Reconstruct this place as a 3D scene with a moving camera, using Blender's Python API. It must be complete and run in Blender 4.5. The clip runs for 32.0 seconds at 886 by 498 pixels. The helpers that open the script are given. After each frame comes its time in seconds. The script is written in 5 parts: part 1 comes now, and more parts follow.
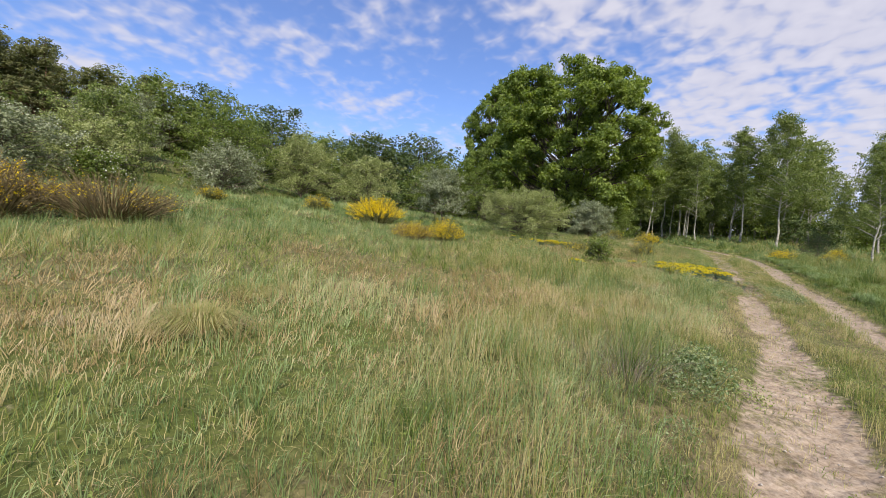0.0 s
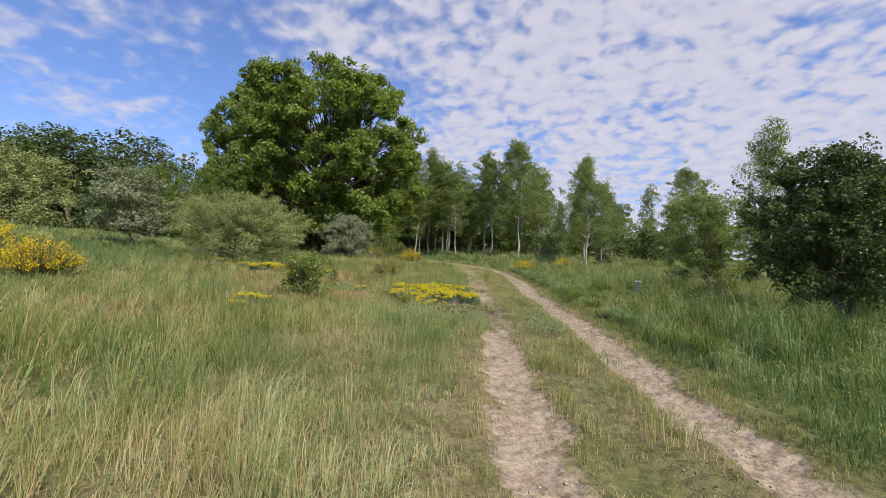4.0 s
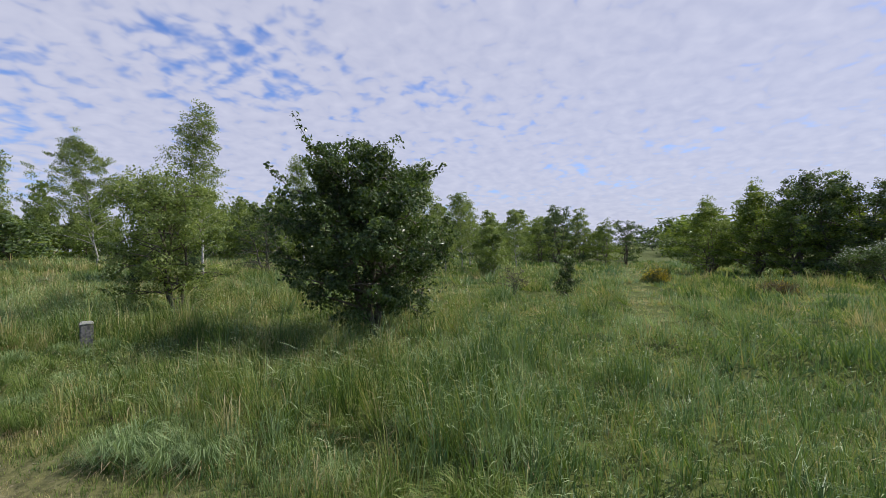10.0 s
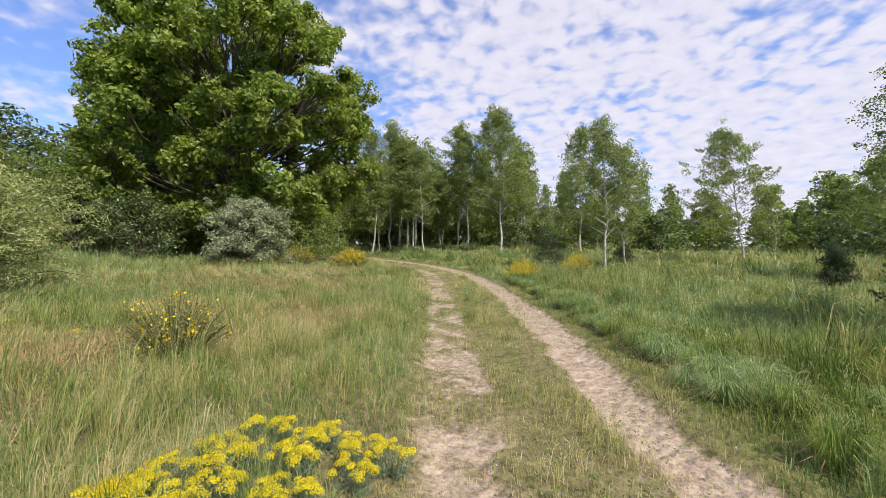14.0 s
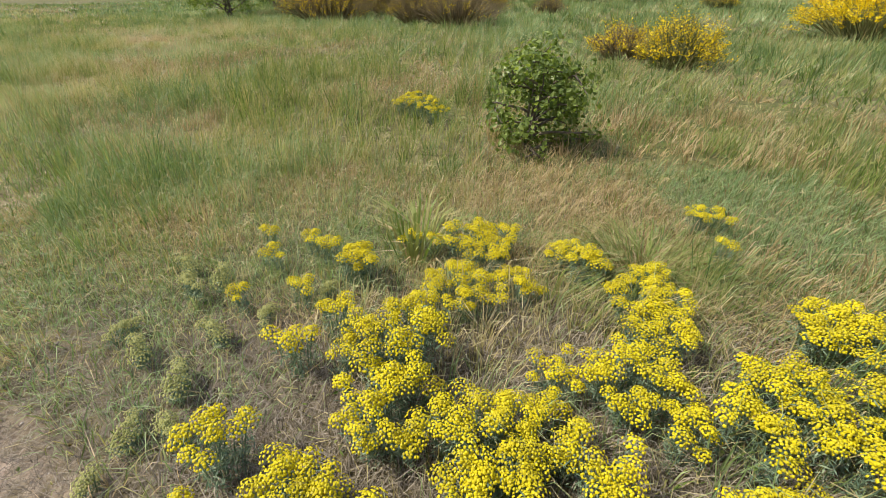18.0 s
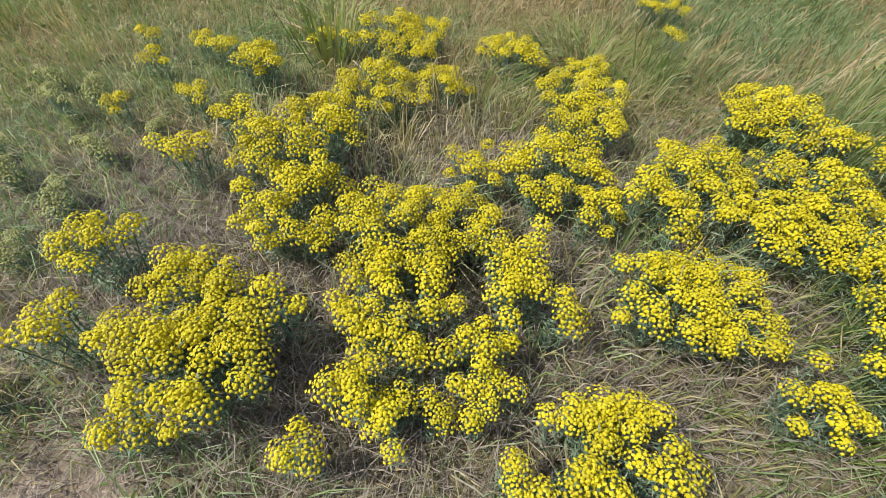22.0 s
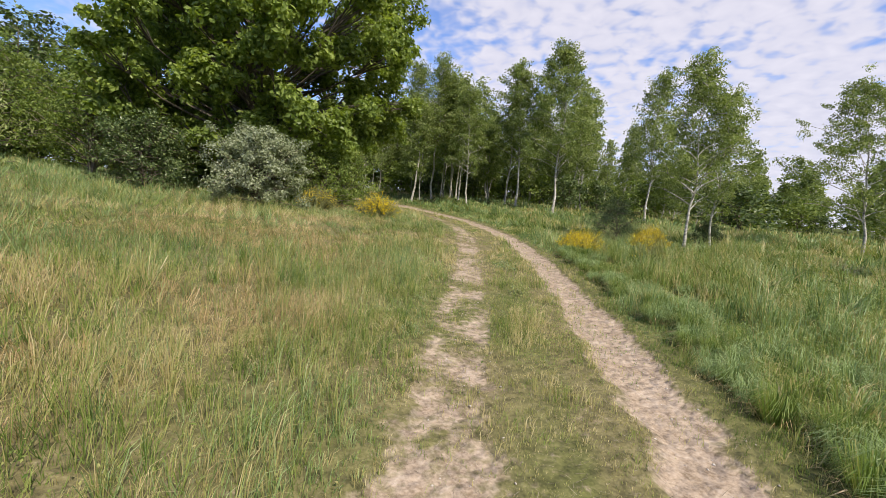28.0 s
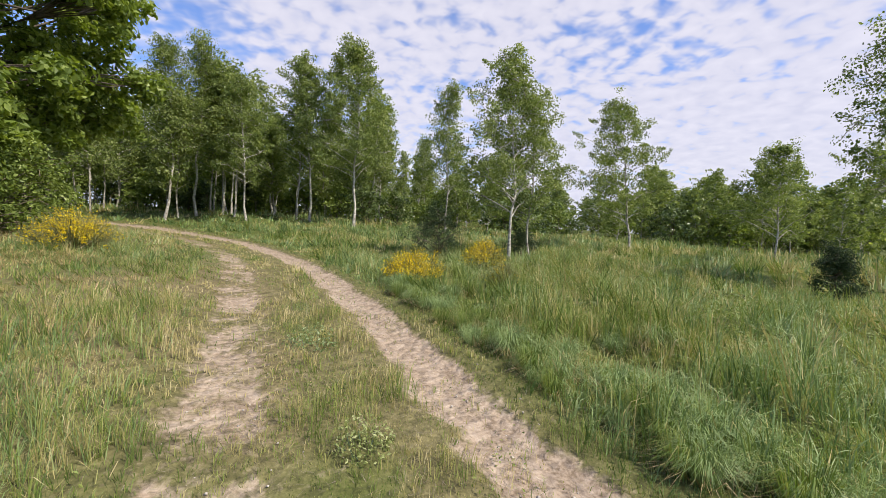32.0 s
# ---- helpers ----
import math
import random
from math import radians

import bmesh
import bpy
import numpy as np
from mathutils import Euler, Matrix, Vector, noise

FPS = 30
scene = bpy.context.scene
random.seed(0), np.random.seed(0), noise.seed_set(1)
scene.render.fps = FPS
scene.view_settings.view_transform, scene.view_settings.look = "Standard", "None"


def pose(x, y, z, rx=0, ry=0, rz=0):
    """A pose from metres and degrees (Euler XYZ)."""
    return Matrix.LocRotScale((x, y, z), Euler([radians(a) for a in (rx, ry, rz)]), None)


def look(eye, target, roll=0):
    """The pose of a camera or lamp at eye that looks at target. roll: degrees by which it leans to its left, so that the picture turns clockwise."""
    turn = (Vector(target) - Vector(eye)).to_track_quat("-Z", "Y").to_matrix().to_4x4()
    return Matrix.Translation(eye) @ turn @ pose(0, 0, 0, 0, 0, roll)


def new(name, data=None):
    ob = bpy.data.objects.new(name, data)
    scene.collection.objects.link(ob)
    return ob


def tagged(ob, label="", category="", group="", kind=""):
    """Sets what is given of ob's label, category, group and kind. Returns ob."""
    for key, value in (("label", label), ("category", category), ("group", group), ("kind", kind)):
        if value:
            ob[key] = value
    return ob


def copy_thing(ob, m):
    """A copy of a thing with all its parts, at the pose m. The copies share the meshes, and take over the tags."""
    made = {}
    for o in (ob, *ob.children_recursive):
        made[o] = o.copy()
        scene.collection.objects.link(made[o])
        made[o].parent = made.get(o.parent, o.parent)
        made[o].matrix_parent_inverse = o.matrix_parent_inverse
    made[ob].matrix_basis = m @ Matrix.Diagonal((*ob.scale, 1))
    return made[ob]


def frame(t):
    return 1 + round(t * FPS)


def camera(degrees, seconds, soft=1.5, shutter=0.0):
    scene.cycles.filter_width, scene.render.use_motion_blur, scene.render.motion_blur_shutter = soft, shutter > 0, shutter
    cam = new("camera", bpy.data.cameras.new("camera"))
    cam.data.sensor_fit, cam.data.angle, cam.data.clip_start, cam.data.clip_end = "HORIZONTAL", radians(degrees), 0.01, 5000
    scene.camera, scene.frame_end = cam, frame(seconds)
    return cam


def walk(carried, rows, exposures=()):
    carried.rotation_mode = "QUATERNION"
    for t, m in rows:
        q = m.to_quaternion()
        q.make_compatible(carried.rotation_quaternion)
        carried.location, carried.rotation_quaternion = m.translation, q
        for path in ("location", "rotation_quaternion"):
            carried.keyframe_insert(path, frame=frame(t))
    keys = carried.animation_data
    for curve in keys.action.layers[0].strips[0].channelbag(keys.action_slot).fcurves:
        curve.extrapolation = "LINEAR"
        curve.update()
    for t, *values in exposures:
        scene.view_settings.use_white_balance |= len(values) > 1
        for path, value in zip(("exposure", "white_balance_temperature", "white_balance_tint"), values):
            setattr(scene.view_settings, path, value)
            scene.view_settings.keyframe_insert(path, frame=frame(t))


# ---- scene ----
cam = camera(93.2, 32.0, soft=0.85)
PATH = [
    (0, (2.479, 3.699, 1.143), (2.528, 5.695, 1.028), 3.9),
    (0.5, (2.909, 4.243, 1.208), (2.958, 6.242, 1.153), 4.7),
    (1, (3.433, 4.712, 1.247), (3.554, 6.709, 1.249), 5.4),
    (1.5, (3.881, 5.239, 1.224), (4.227, 7.208, 1.263), 5.1),
    (2, (4.39, 5.716, 1.164), (4.93, 7.641, 1.198), 4.2),
    (2.5, (4.793, 6.185, 1.137), (5.436, 8.079, 1.14), 3.3),
    (4.5, (6.018, 8.116, 1.102), (7.152, 9.762, 1.163), 1.1),
    (5, (6.284, 8.286, 1.191), (7.538, 9.843, 1.267), 1.0),
    (5.5, (6.604, 8.653, 1.168), (7.915, 10.161, 1.248), 0.7),
    (6, (6.899, 8.885, 1.233), (8.413, 10.19, 1.299), 0.4),
    (6.5, (7.166, 9.197, 1.249), (8.855, 10.266, 1.31), -1.1),
    (7, (7.489, 9.454, 1.285), (9.325, 10.245, 1.326), -1.3),
    (7.5, (7.799, 9.785, 1.329), (9.772, 10.112, 1.346), -0.3),
    (8, (7.824, 10.037, 1.374), (9.823, 10.013, 1.396), -0.1),
    (8.5, (7.923, 10.318, 1.43), (9.867, 9.85, 1.439), -1.2),
    (9, (8.263, 10.615, 1.434), (10.19, 10.08, 1.436), -1.7),
    (9.5, (8.467, 10.846, 1.571), (10.403, 10.347, 1.562), -0.1),
    (10, (8.824, 11.425, 1.568), (10.768, 10.951, 1.563), -0.9),
    (10.5, (9.394, 12.073, 1.491), (11.372, 11.778, 1.512), -1.9),
    (11, (9.876, 12.7, 1.477), (11.875, 12.663, 1.521), -4.1),
    (11.5, (10.393, 13.226, 1.399), (12.389, 13.319, 1.498), -4.4),
    (12, (10.854, 13.699, 1.355), (12.822, 14.034, 1.472), -4.0),
    (12.5, (10.725, 14.092, 1.42), (12.585, 14.82, 1.533), -2.6),
    (13, (10.548, 14.52, 1.432), (12.22, 15.614, 1.527), -2.6),
    (13.5, (10.564, 14.845, 1.43), (11.994, 16.242, 1.513), -1.7),
    (15.5, (11.243, 14.968, 1.561), (10.783, 16.907, 1.391), 0.1),
    (16, (11.249, 15.154, 1.534), (10.233, 16.852, 1.243), -0.1),
    (16.5, (11.266, 15.31, 1.496), (9.754, 16.556, 1.093), 1.4),
    (17, (11.142, 15.391, 1.447), (9.386, 16.156, 0.87), 4.3),
    (17.5, (11.074, 15.448, 1.397), (9.245, 15.703, 0.631), 3.5),
    (18, (11.083, 15.581, 1.335), (9.36, 15.464, 0.327), 2.6),
    (18.5, (11.068, 15.587, 1.261), (9.444, 15.448, 0.102), 1.9),
    (19, (11.057, 15.62, 1.207), (9.534, 15.501, -0.084), 0.3),
    (19.5, (11.063, 15.654, 1.181), (9.6, 15.557, -0.18), 0.6),
    (20, (11.075, 15.677, 1.16), (9.679, 15.62, -0.271), 1.4),
    (20.5, (11.087, 15.708, 1.139), (9.753, 15.686, -0.351), 1.6),
    (21, (11.099, 15.734, 1.132), (9.797, 15.758, -0.386), 2.7),
    (21.5, (11.104, 15.748, 1.144), (9.825, 15.823, -0.392), 4.4),
    (22, (11.098, 15.745, 1.148), (9.825, 15.849, -0.391), 5.5),
    (22.5, (11.105, 15.738, 1.181), (9.809, 15.86, -0.337), 6.9),
    (23, (11.119, 15.734, 1.248), (9.675, 15.837, -0.131), 6.9),
    (23.5, (11.13, 15.777, 1.334), (9.518, 15.849, 0.153), 6.4),
    (24, (11.118, 15.79, 1.426), (9.382, 15.976, 0.452), 5.3),
    (24.5, (11.154, 15.787, 1.502), (9.343, 16.289, 0.817), 3.9),
    (25, (11.247, 15.823, 1.567), (9.484, 16.629, 1.075), 3.2),
    (25.5, (11.449, 15.959, 1.586), (9.845, 17.119, 1.298), 4.2),
    (26, (11.599, 16.165, 1.514), (10.42, 17.768, 1.311), 3.9),
    (26.5, (11.771, 16.471, 1.465), (11.256, 18.385, 1.196), 3.2),
    (28.5, (12.764, 17.544, 1.646), (13.92, 19.165, 1.454), 4.3),
    (29, (13.089, 18.032, 1.652), (14.415, 19.526, 1.563), 2.6),
    (29.5, (13.463, 18.65, 1.594), (14.905, 20.034, 1.515), 1.8),
    (30, (13.78, 19.121, 1.589), (15.336, 20.374, 1.51), 2.5),
    (30.5, (13.994, 19.329, 1.587), (15.559, 20.571, 1.501), 2.0),
    (31, (14.253, 19.748, 1.591), (15.855, 20.941, 1.501), 2.5),
    (31.5, (14.53, 20.126, 1.582), (16.153, 21.289, 1.477), 2.4),
    (32, (14.744, 20.531, 1.57), (16.373, 21.685, 1.458), 2.4),
]
EXPOSURES = [(0, 0.08, 6950, 10), (5, -0.05, 6850, 10), (7, 0.05, 6700, 10), (8.5, -0.1, 6500, 10), (10.5, -0.15, 6450, 10), (12, 0.0, 6600, 10), (13, 0.1, 6800, 10), (15.5, 0.55, 7400, 10), (16.5, 0.55, 7500, 10), (17.3, 0.45, 7300, 10), (19, 0.3, 6500, 10), (23, 0.25, 6300, 10), (25, 0.45, 6050, 10), (26.0, 0.33, 7000, 10), (29, 0.25, 7150, 10), (32, 0.25, 7050, 10)]
walk(cam, [(t, look(eye, target, roll)) for t, eye, target, roll in PATH], EXPOSURES)

# ---- world, sun, exposure ----
SUN_AZ, SUN_EL = math.radians(172), math.radians(50)   # direction to the sun: azimuth from +y towards +x
sun_way = Vector((math.sin(SUN_AZ) * math.cos(SUN_EL), math.cos(SUN_AZ) * math.cos(SUN_EL), math.sin(SUN_EL)))
sun = new("sun", bpy.data.lights.new("sun", "SUN"))
sun.data.energy, sun.data.angle, sun.data.color = 4.8, math.radians(0.8), (1.0, 0.95, 0.87)
sun.matrix_world = look(sun_way * 50, (0, 0, 0))


def build_sky():
    world = bpy.data.worlds.new("sky")
    scene.world = world
    world.use_nodes = True
    nt = world.node_tree
    nt.nodes.clear()
    n, l = nt.nodes.new, nt.links.new
    out, bg = n("ShaderNodeOutputWorld"), n("ShaderNodeBackground")
    sky = n("ShaderNodeTexSky")
    sky.sky_type, sky.sun_disc = "NISHITA", False
    sky.sun_elevation, sky.sun_rotation = SUN_EL, SUN_AZ
    sky.air_density, sky.dust_density, sky.ozone_density = 1.0, 0.6, 2.5
    co = n("ShaderNodeTexCoord")
    sep = n("ShaderNodeSeparateXYZ")
    l(co.outputs["Generated"], sep.inputs[0])

    def m(op, a, b, c=None):
        q = n("ShaderNodeMath")
        q.operation = op
        for k, v in enumerate((a, b, c)):
            if v is None:
                continue
            if isinstance(v, (int, float)):
                q.inputs[k].default_value = v
            else:
                l(v, q.inputs[k])
        return q.outputs[0]

    up = m("MAXIMUM", sep.outputs[2], 0.0)
    den = m("ADD", up, 0.24)
    flat = n("ShaderNodeCombineXYZ")
    l(m("DIVIDE", sep.outputs[0], den), flat.inputs[0])
    l(m("DIVIDE", sep.outputs[1], den), flat.inputs[1])
    turn = n("ShaderNodeMapping")
    turn.inputs["Rotation"].default_value = (0, 0, 0.75)
    turn.inputs["Scale"].default_value = (1.0, 0.95, 1.0)
    l(flat.outputs[0], turn.inputs[0])

    def noise_tex(scale, detail, rough, dist):
        q = n("ShaderNodeTexNoise")
        q.inputs["Scale"].default_value, q.inputs["Detail"].default_value = scale, detail
        q.inputs["Roughness"].default_value, q.inputs["Distortion"].default_value = rough, dist
        l(turn.outputs[0], q.inputs["Vector"])
        return q.outputs["Fac"]

    # broad sheets, rows of small cloudlets in them, and soft wisps between
    broad, cells, wisps = noise_tex(1.1, 3, 0.5, 0.3), noise_tex(15.0, 2, 0.45, 0.3), noise_tex(3.0, 4, 0.5, 0.5)
    lean = m("ADD", m("MULTIPLY", m("MAXIMUM", sep.outputs[0], -0.2), 0.32), m("MULTIPLY", sep.outputs[1], -0.085))
    low = n("ShaderNodeMapRange")
    low.interpolation_type = "SMOOTHSTEP"
    low.inputs["From Min"].default_value, low.inputs["From Max"].default_value = 0.12, 0.19
    low.inputs["To Min"].default_value, low.inputs["To Max"].default_value = -0.07, 0.0
    l(sep.outputs[2], low.inputs["Value"])
    cover = m("ADD", m("MULTIPLY", broad, 0.75), m("ADD", lean, m("MULTIPLY_ADD", cells, 0.55, m("MULTIPLY", m("MULTIPLY", m("MAXIMUM", sep.outputs[0], 0.0), 0.5), m("SUBTRACT", cells, 0.5)))))
    cover = m("ADD", m("ADD", cover, m("MULTIPLY", wisps, 0.70)), low.outputs[0])
    ramp = n("ShaderNodeMapRange")
    ramp.interpolation_type = "SMOOTHSTEP"
    ramp.inputs["From Min"].default_value, ramp.inputs["From Max"].default_value = 0.83, 1.21
    l(cover, ramp.inputs["Value"])
    thick = m("MULTIPLY_ADD", ramp.outputs[0], 0.85, 0.07)
    haze = m("POWER", m("SUBTRACT", 1.0, m("MINIMUM", m("MULTIPLY", up, 3.2), 1.0)), 2.0)
    shade = n("ShaderNodeMix")
    shade.data_type = "RGBA"
    shade.inputs[6].default_value, shade.inputs[7].default_value = (4.9, 5.15, 6.8, 1), (7.3, 7.35, 8.6, 1)
    l(cells, shade.inputs[0])
    blue = n("ShaderNodeMix")
    blue.data_type = "RGBA"
    blue.inputs[7].default_value = (5.1, 5.9, 7.7, 1)
    l(m("MULTIPLY", haze, 0.8), blue.inputs[0])
    clear = n("ShaderNodeMix")
    clear.data_type, clear.blend_type = "RGBA", "MULTIPLY"
    clear.inputs[0].default_value, clear.inputs[7].default_value = 1.0, (0.95, 1.25, 1.88, 1)
    l(sky.outputs[0], clear.inputs[6])
    l(clear.outputs[2], blue.inputs[6])
    mix = n("ShaderNodeMix")
    mix.data_type = "RGBA"
    l(thick, mix.inputs[0])
    l(blue.outputs[2], mix.inputs[6])
    l(shade.outputs[2], mix.inputs[7])
    l(mix.outputs[2], bg.inputs["Color"])
    bg.inputs["Strength"].default_value = 0.105
    l(bg.outputs[0], out.inputs[0])


build_sky()

# ---- the lie of the land ----
PATH_Y = np.array([-60, -30, -10, 0, 6, 8, 10, 13, 16, 20, 24, 28, 31, 36.5, 45, 55, 80, 200.0])
PATH_X = np.array([-48, -24, -6.5, 1.2, 5.6, 7.26, 8.59, 10.66, 12.49, 15.2, 17.7, 19.9, 21.3, 23, 23.5, 22, 14, -20.0])


def _smooth_path():
    yy = np.arange(-60, 200.1, 0.5)
    xx = np.interp(yy, PATH_Y, PATH_X)
    k = np.hanning(9)
    return yy, np.convolve(np.pad(xx, 4, mode="edge"), k / k.sum(), "valid")


TRACK_Y, TRACK_X = _smooth_path()
TRACK_D = np.gradient(TRACK_X, TRACK_Y)


def side(x, y):
    """Signed distance from the middle of the track, to the right."""
    return (x - np.interp(y, TRACK_Y, TRACK_X)) / np.sqrt(1 + np.interp(y, TRACK_Y, TRACK_D) ** 2)


LATTICE = np.random.default_rng(5).random((256, 256))


def vnoise(x, y, scale=1.0, seed=0):
    """Smooth value noise, 0 to 1."""
    x, y = np.asarray(x, float) * scale + seed * 17.3, np.asarray(y, float) * scale + seed * 31.7
    i, j = np.floor(x).astype(int), np.floor(y).astype(int)
    u, v = x - i, y - j
    u, v = u * u * (3 - 2 * u), v * v * (3 - 2 * v)
    i0, j0, i1, j1 = i % 256, j % 256, (i + 1) % 256, (j + 1) % 256
    return (LATTICE[i0, j0] * (1 - u) + LATTICE[i1, j0] * u) * (1 - v) + (LATTICE[i0, j1] * (1 - u) + LATTICE[i1, j1] * u) * v


def fbm(x, y, scale=1.0, seed=0):
    return 0.5 * vnoise(x, y, scale, seed) + 0.3 * vnoise(x, y, scale * 2.1, seed + 1) + 0.2 * vnoise(x, y, scale * 4.3, seed + 2)


def sstep(a, b, v):
    t = np.clip((v - a) / (b - a), 0, 1)
    return t * t * (3 - 2 * t)


def lie(x, y):
    """Height of the land without ruts and bumps."""
    x, y = np.asarray(x, float), np.asarray(y, float)
    s = side(x, y)
    xc = np.interp(y, TRACK_Y, TRACK_X)
    r, l = np.maximum(s, 0), np.maximum(-s, 0)
    z = 0.0437 * (np.clip(xc, -14, 23) - 11) + 0.02 * np.clip(y - 36, 0, 60)
    z = z + 0.02 * np.minimum(r, 16) + 0.05 * np.clip(y - 34, 0, 15) * np.clip(r / 6, 0, 1)
    z = z + 0.045 * np.minimum(l, 14) + 0.08 * np.clip(l - 14, 0, 12)
    hill = 0.22 * np.clip(l - 30, 0, 50) * (1 - 0.55 * sstep(45, 95, y)) * sstep(-90, -30, y)
    far = sstep(110, 260, np.hypot(x - 10, y - 15))
    return (z + hill) * (1 - 0.6 * far)


def rut(x, y):
    """1 on the bare wheel tracks, 0 off them, with ragged edges."""
    x, y = np.asarray(x, float), np.asarray(y, float)
    s = side(x, y)
    edge = 0.25 + 0.16 * (fbm(x, y, 2.6, 3) - 0.5) * 2 + 0.14 * (1 - sstep(6.5, 9.5, y)) + 0.08 * sstep(15.5, 18, y)
    left = 1 - sstep(edge * 0.7, edge * 1.15, np.abs(s + 0.78 - 0.11 * (1 - sstep(9, 11.5, y)) + 0.16 * sstep(18, 20.5, y) - 0.13 * sstep(12, 13.5, y) * (1 - sstep(15.5, 17, y)) + 0.1 * (vnoise(x, y, 0.35, 9) - 0.5)))
    right = 1 - sstep(edge * 0.7, edge * 1.1, np.abs(s - 0.74 + 0.05 * sstep(16, 18, y) + 0.08 * sstep(8, 11, y) * (1 - sstep(16.5, 19.5, y)) + 0.1 * (vnoise(x, y, 0.35, 12) - 0.5)))
    patchy = sstep(0.3, 0.55, fbm(x, y, 2.4, 21))
    worn = 0.5 * sstep(15, 20, y)
    grassy = 1 - 0.3 * sstep(0.5, 0.7, fbm(x, y, 2.0, 25))
    left = left * (1 - 0.32 * sstep(15.5, 18.5, y))
    left = left * (1 - 0.4 * sstep(12.6, 13.6, y) * (1 - sstep(15.3, 16.4, y)))
    return np.maximum(left * (0.4 + 0.6 * patchy) * (1 - worn * (1 - patchy)), right * grassy) * (1 - sstep(60, 75, y))


def land(x, y):
    """Height of the ground."""
    near = 1 - sstep(40, 70, np.hypot(np.asarray(x) - 12, np.asarray(y) - 18))
    s = np.abs(side(x, y))
    bumps = 0.16 * (fbm(x, y, 0.33, 40) - 0.5) * sstep(1.3, 3.0, s) + 0.035 * (fbm(x, y, 2.2, 44) - 0.5) + 0.16 * (sstep(0.35, 0.75, fbm(x, y, 0.9, 71)) - 0.4) * sstep(1.5, 3.0, side(x, y))
    return lie(x, y) + near * (bumps - 0.06 * rut(x, y))


# ---- materials ----
def shader(name):
    mat = bpy.data.materials.new(name)
    mat.use_nodes = True
    nt = mat.node_tree
    nt.nodes.clear()
    out = nt.nodes.new("ShaderNodeOutputMaterial")
    return mat, nt, nt.nodes.new, nt.links.new, out


def ramp_node(nt, stops):
    r = nt.nodes.new("ShaderNodeValToRGB")
    e = r.color_ramp.elements
    e[0].position, e[0].color = stops[0][0], (*stops[0][1], 1)
    e[1].position, e[1].color = stops[-1][0], (*stops[-1][1], 1)
    for p, c in stops[1:-1]:
        k = e.new(p)
        k.color = (*c, 1)
    return r


def leafy(name, stops, through_col, share=0.35, rough=0.55, attr="tint", gloss=0.3):
    """Thin plant tissue: reflects by a ramp on its tint, lets some light through."""
    mat, nt, n, l, out = shader(name)
    a = n("ShaderNodeAttribute")
    a.attribute_name = attr
    r = ramp_node(nt, stops)
    l(a.outputs["Fac"], r.inputs[0])
    p = n("ShaderNodeBsdfPrincipled")
    p.inputs["Roughness"].default_value = rough
    p.inputs["Specular IOR Level"].default_value = gloss
    l(r.outputs[0], p.inputs["Base Color"])
    t = n("ShaderNodeBsdfTranslucent")
    tint = n("ShaderNodeMix")
    tint.data_type, tint.blend_type = "RGBA", "MULTIPLY"
    tint.inputs[0].default_value = 1.0
    tint.inputs[7].default_value = (*through_col, 1)
    l(r.outputs[0], tint.inputs[6])
    l(tint.outputs[2], t.inputs[0])
    mx = n("ShaderNodeMixShader")
    mx.inputs[0].default_value = share
    l(p.outputs[0], mx.inputs[1])
    l(t.outputs[0], mx.inputs[2])
    l(mx.outputs[0], out.inputs[0])
    return mat


def bark(name, dark, light, scale=6.0, stretch=0.25, bump=0.5):
    mat, nt, n, l, out = shader(name)
    co, mp = n("ShaderNodeTexCoord"), n("ShaderNodeMapping")
    mp.inputs["Scale"].default_value = (1, 1, stretch)
    l(co.outputs["Object"], mp.inputs[0])
    x1, x2 = n("ShaderNodeTexNoise"), n("ShaderNodeTexNoise")
    x1.inputs["Scale"].default_value, x1.inputs["Detail"].default_value = scale, 6
    x2.inputs["Scale"].default_value = scale * 0.2
    for x in (x1, x2):
        l(mp.outputs[0], x.inputs["Vector"])
    mix = n("ShaderNodeMath")
    mix.operation = "MULTIPLY_ADD"
    mix.inputs[1].default_value = 0.45
    l(x2.outputs[0], mix.inputs[0])
    l(x1.outputs[0], mix.inputs[2])
    r = ramp_node(nt, [(0.5, dark), (0.85, light)])
    l(mix.outputs[0], r.inputs[0])
    p, b = n("ShaderNodeBsdfPrincipled"), n("ShaderNodeBump")
    p.inputs["Roughness"].default_value = 0.85
    b.inputs["Strength"].default_value, b.inputs["Distance"].default_value = bump, 0.02
    l(x1.outputs[0], b.inputs["Height"])
    l(b.outputs[0], p.inputs["Normal"])
    l(r.outputs[0], p.inputs["Base Color"])
    l(p.outputs[0], out.inputs[0])
    return mat


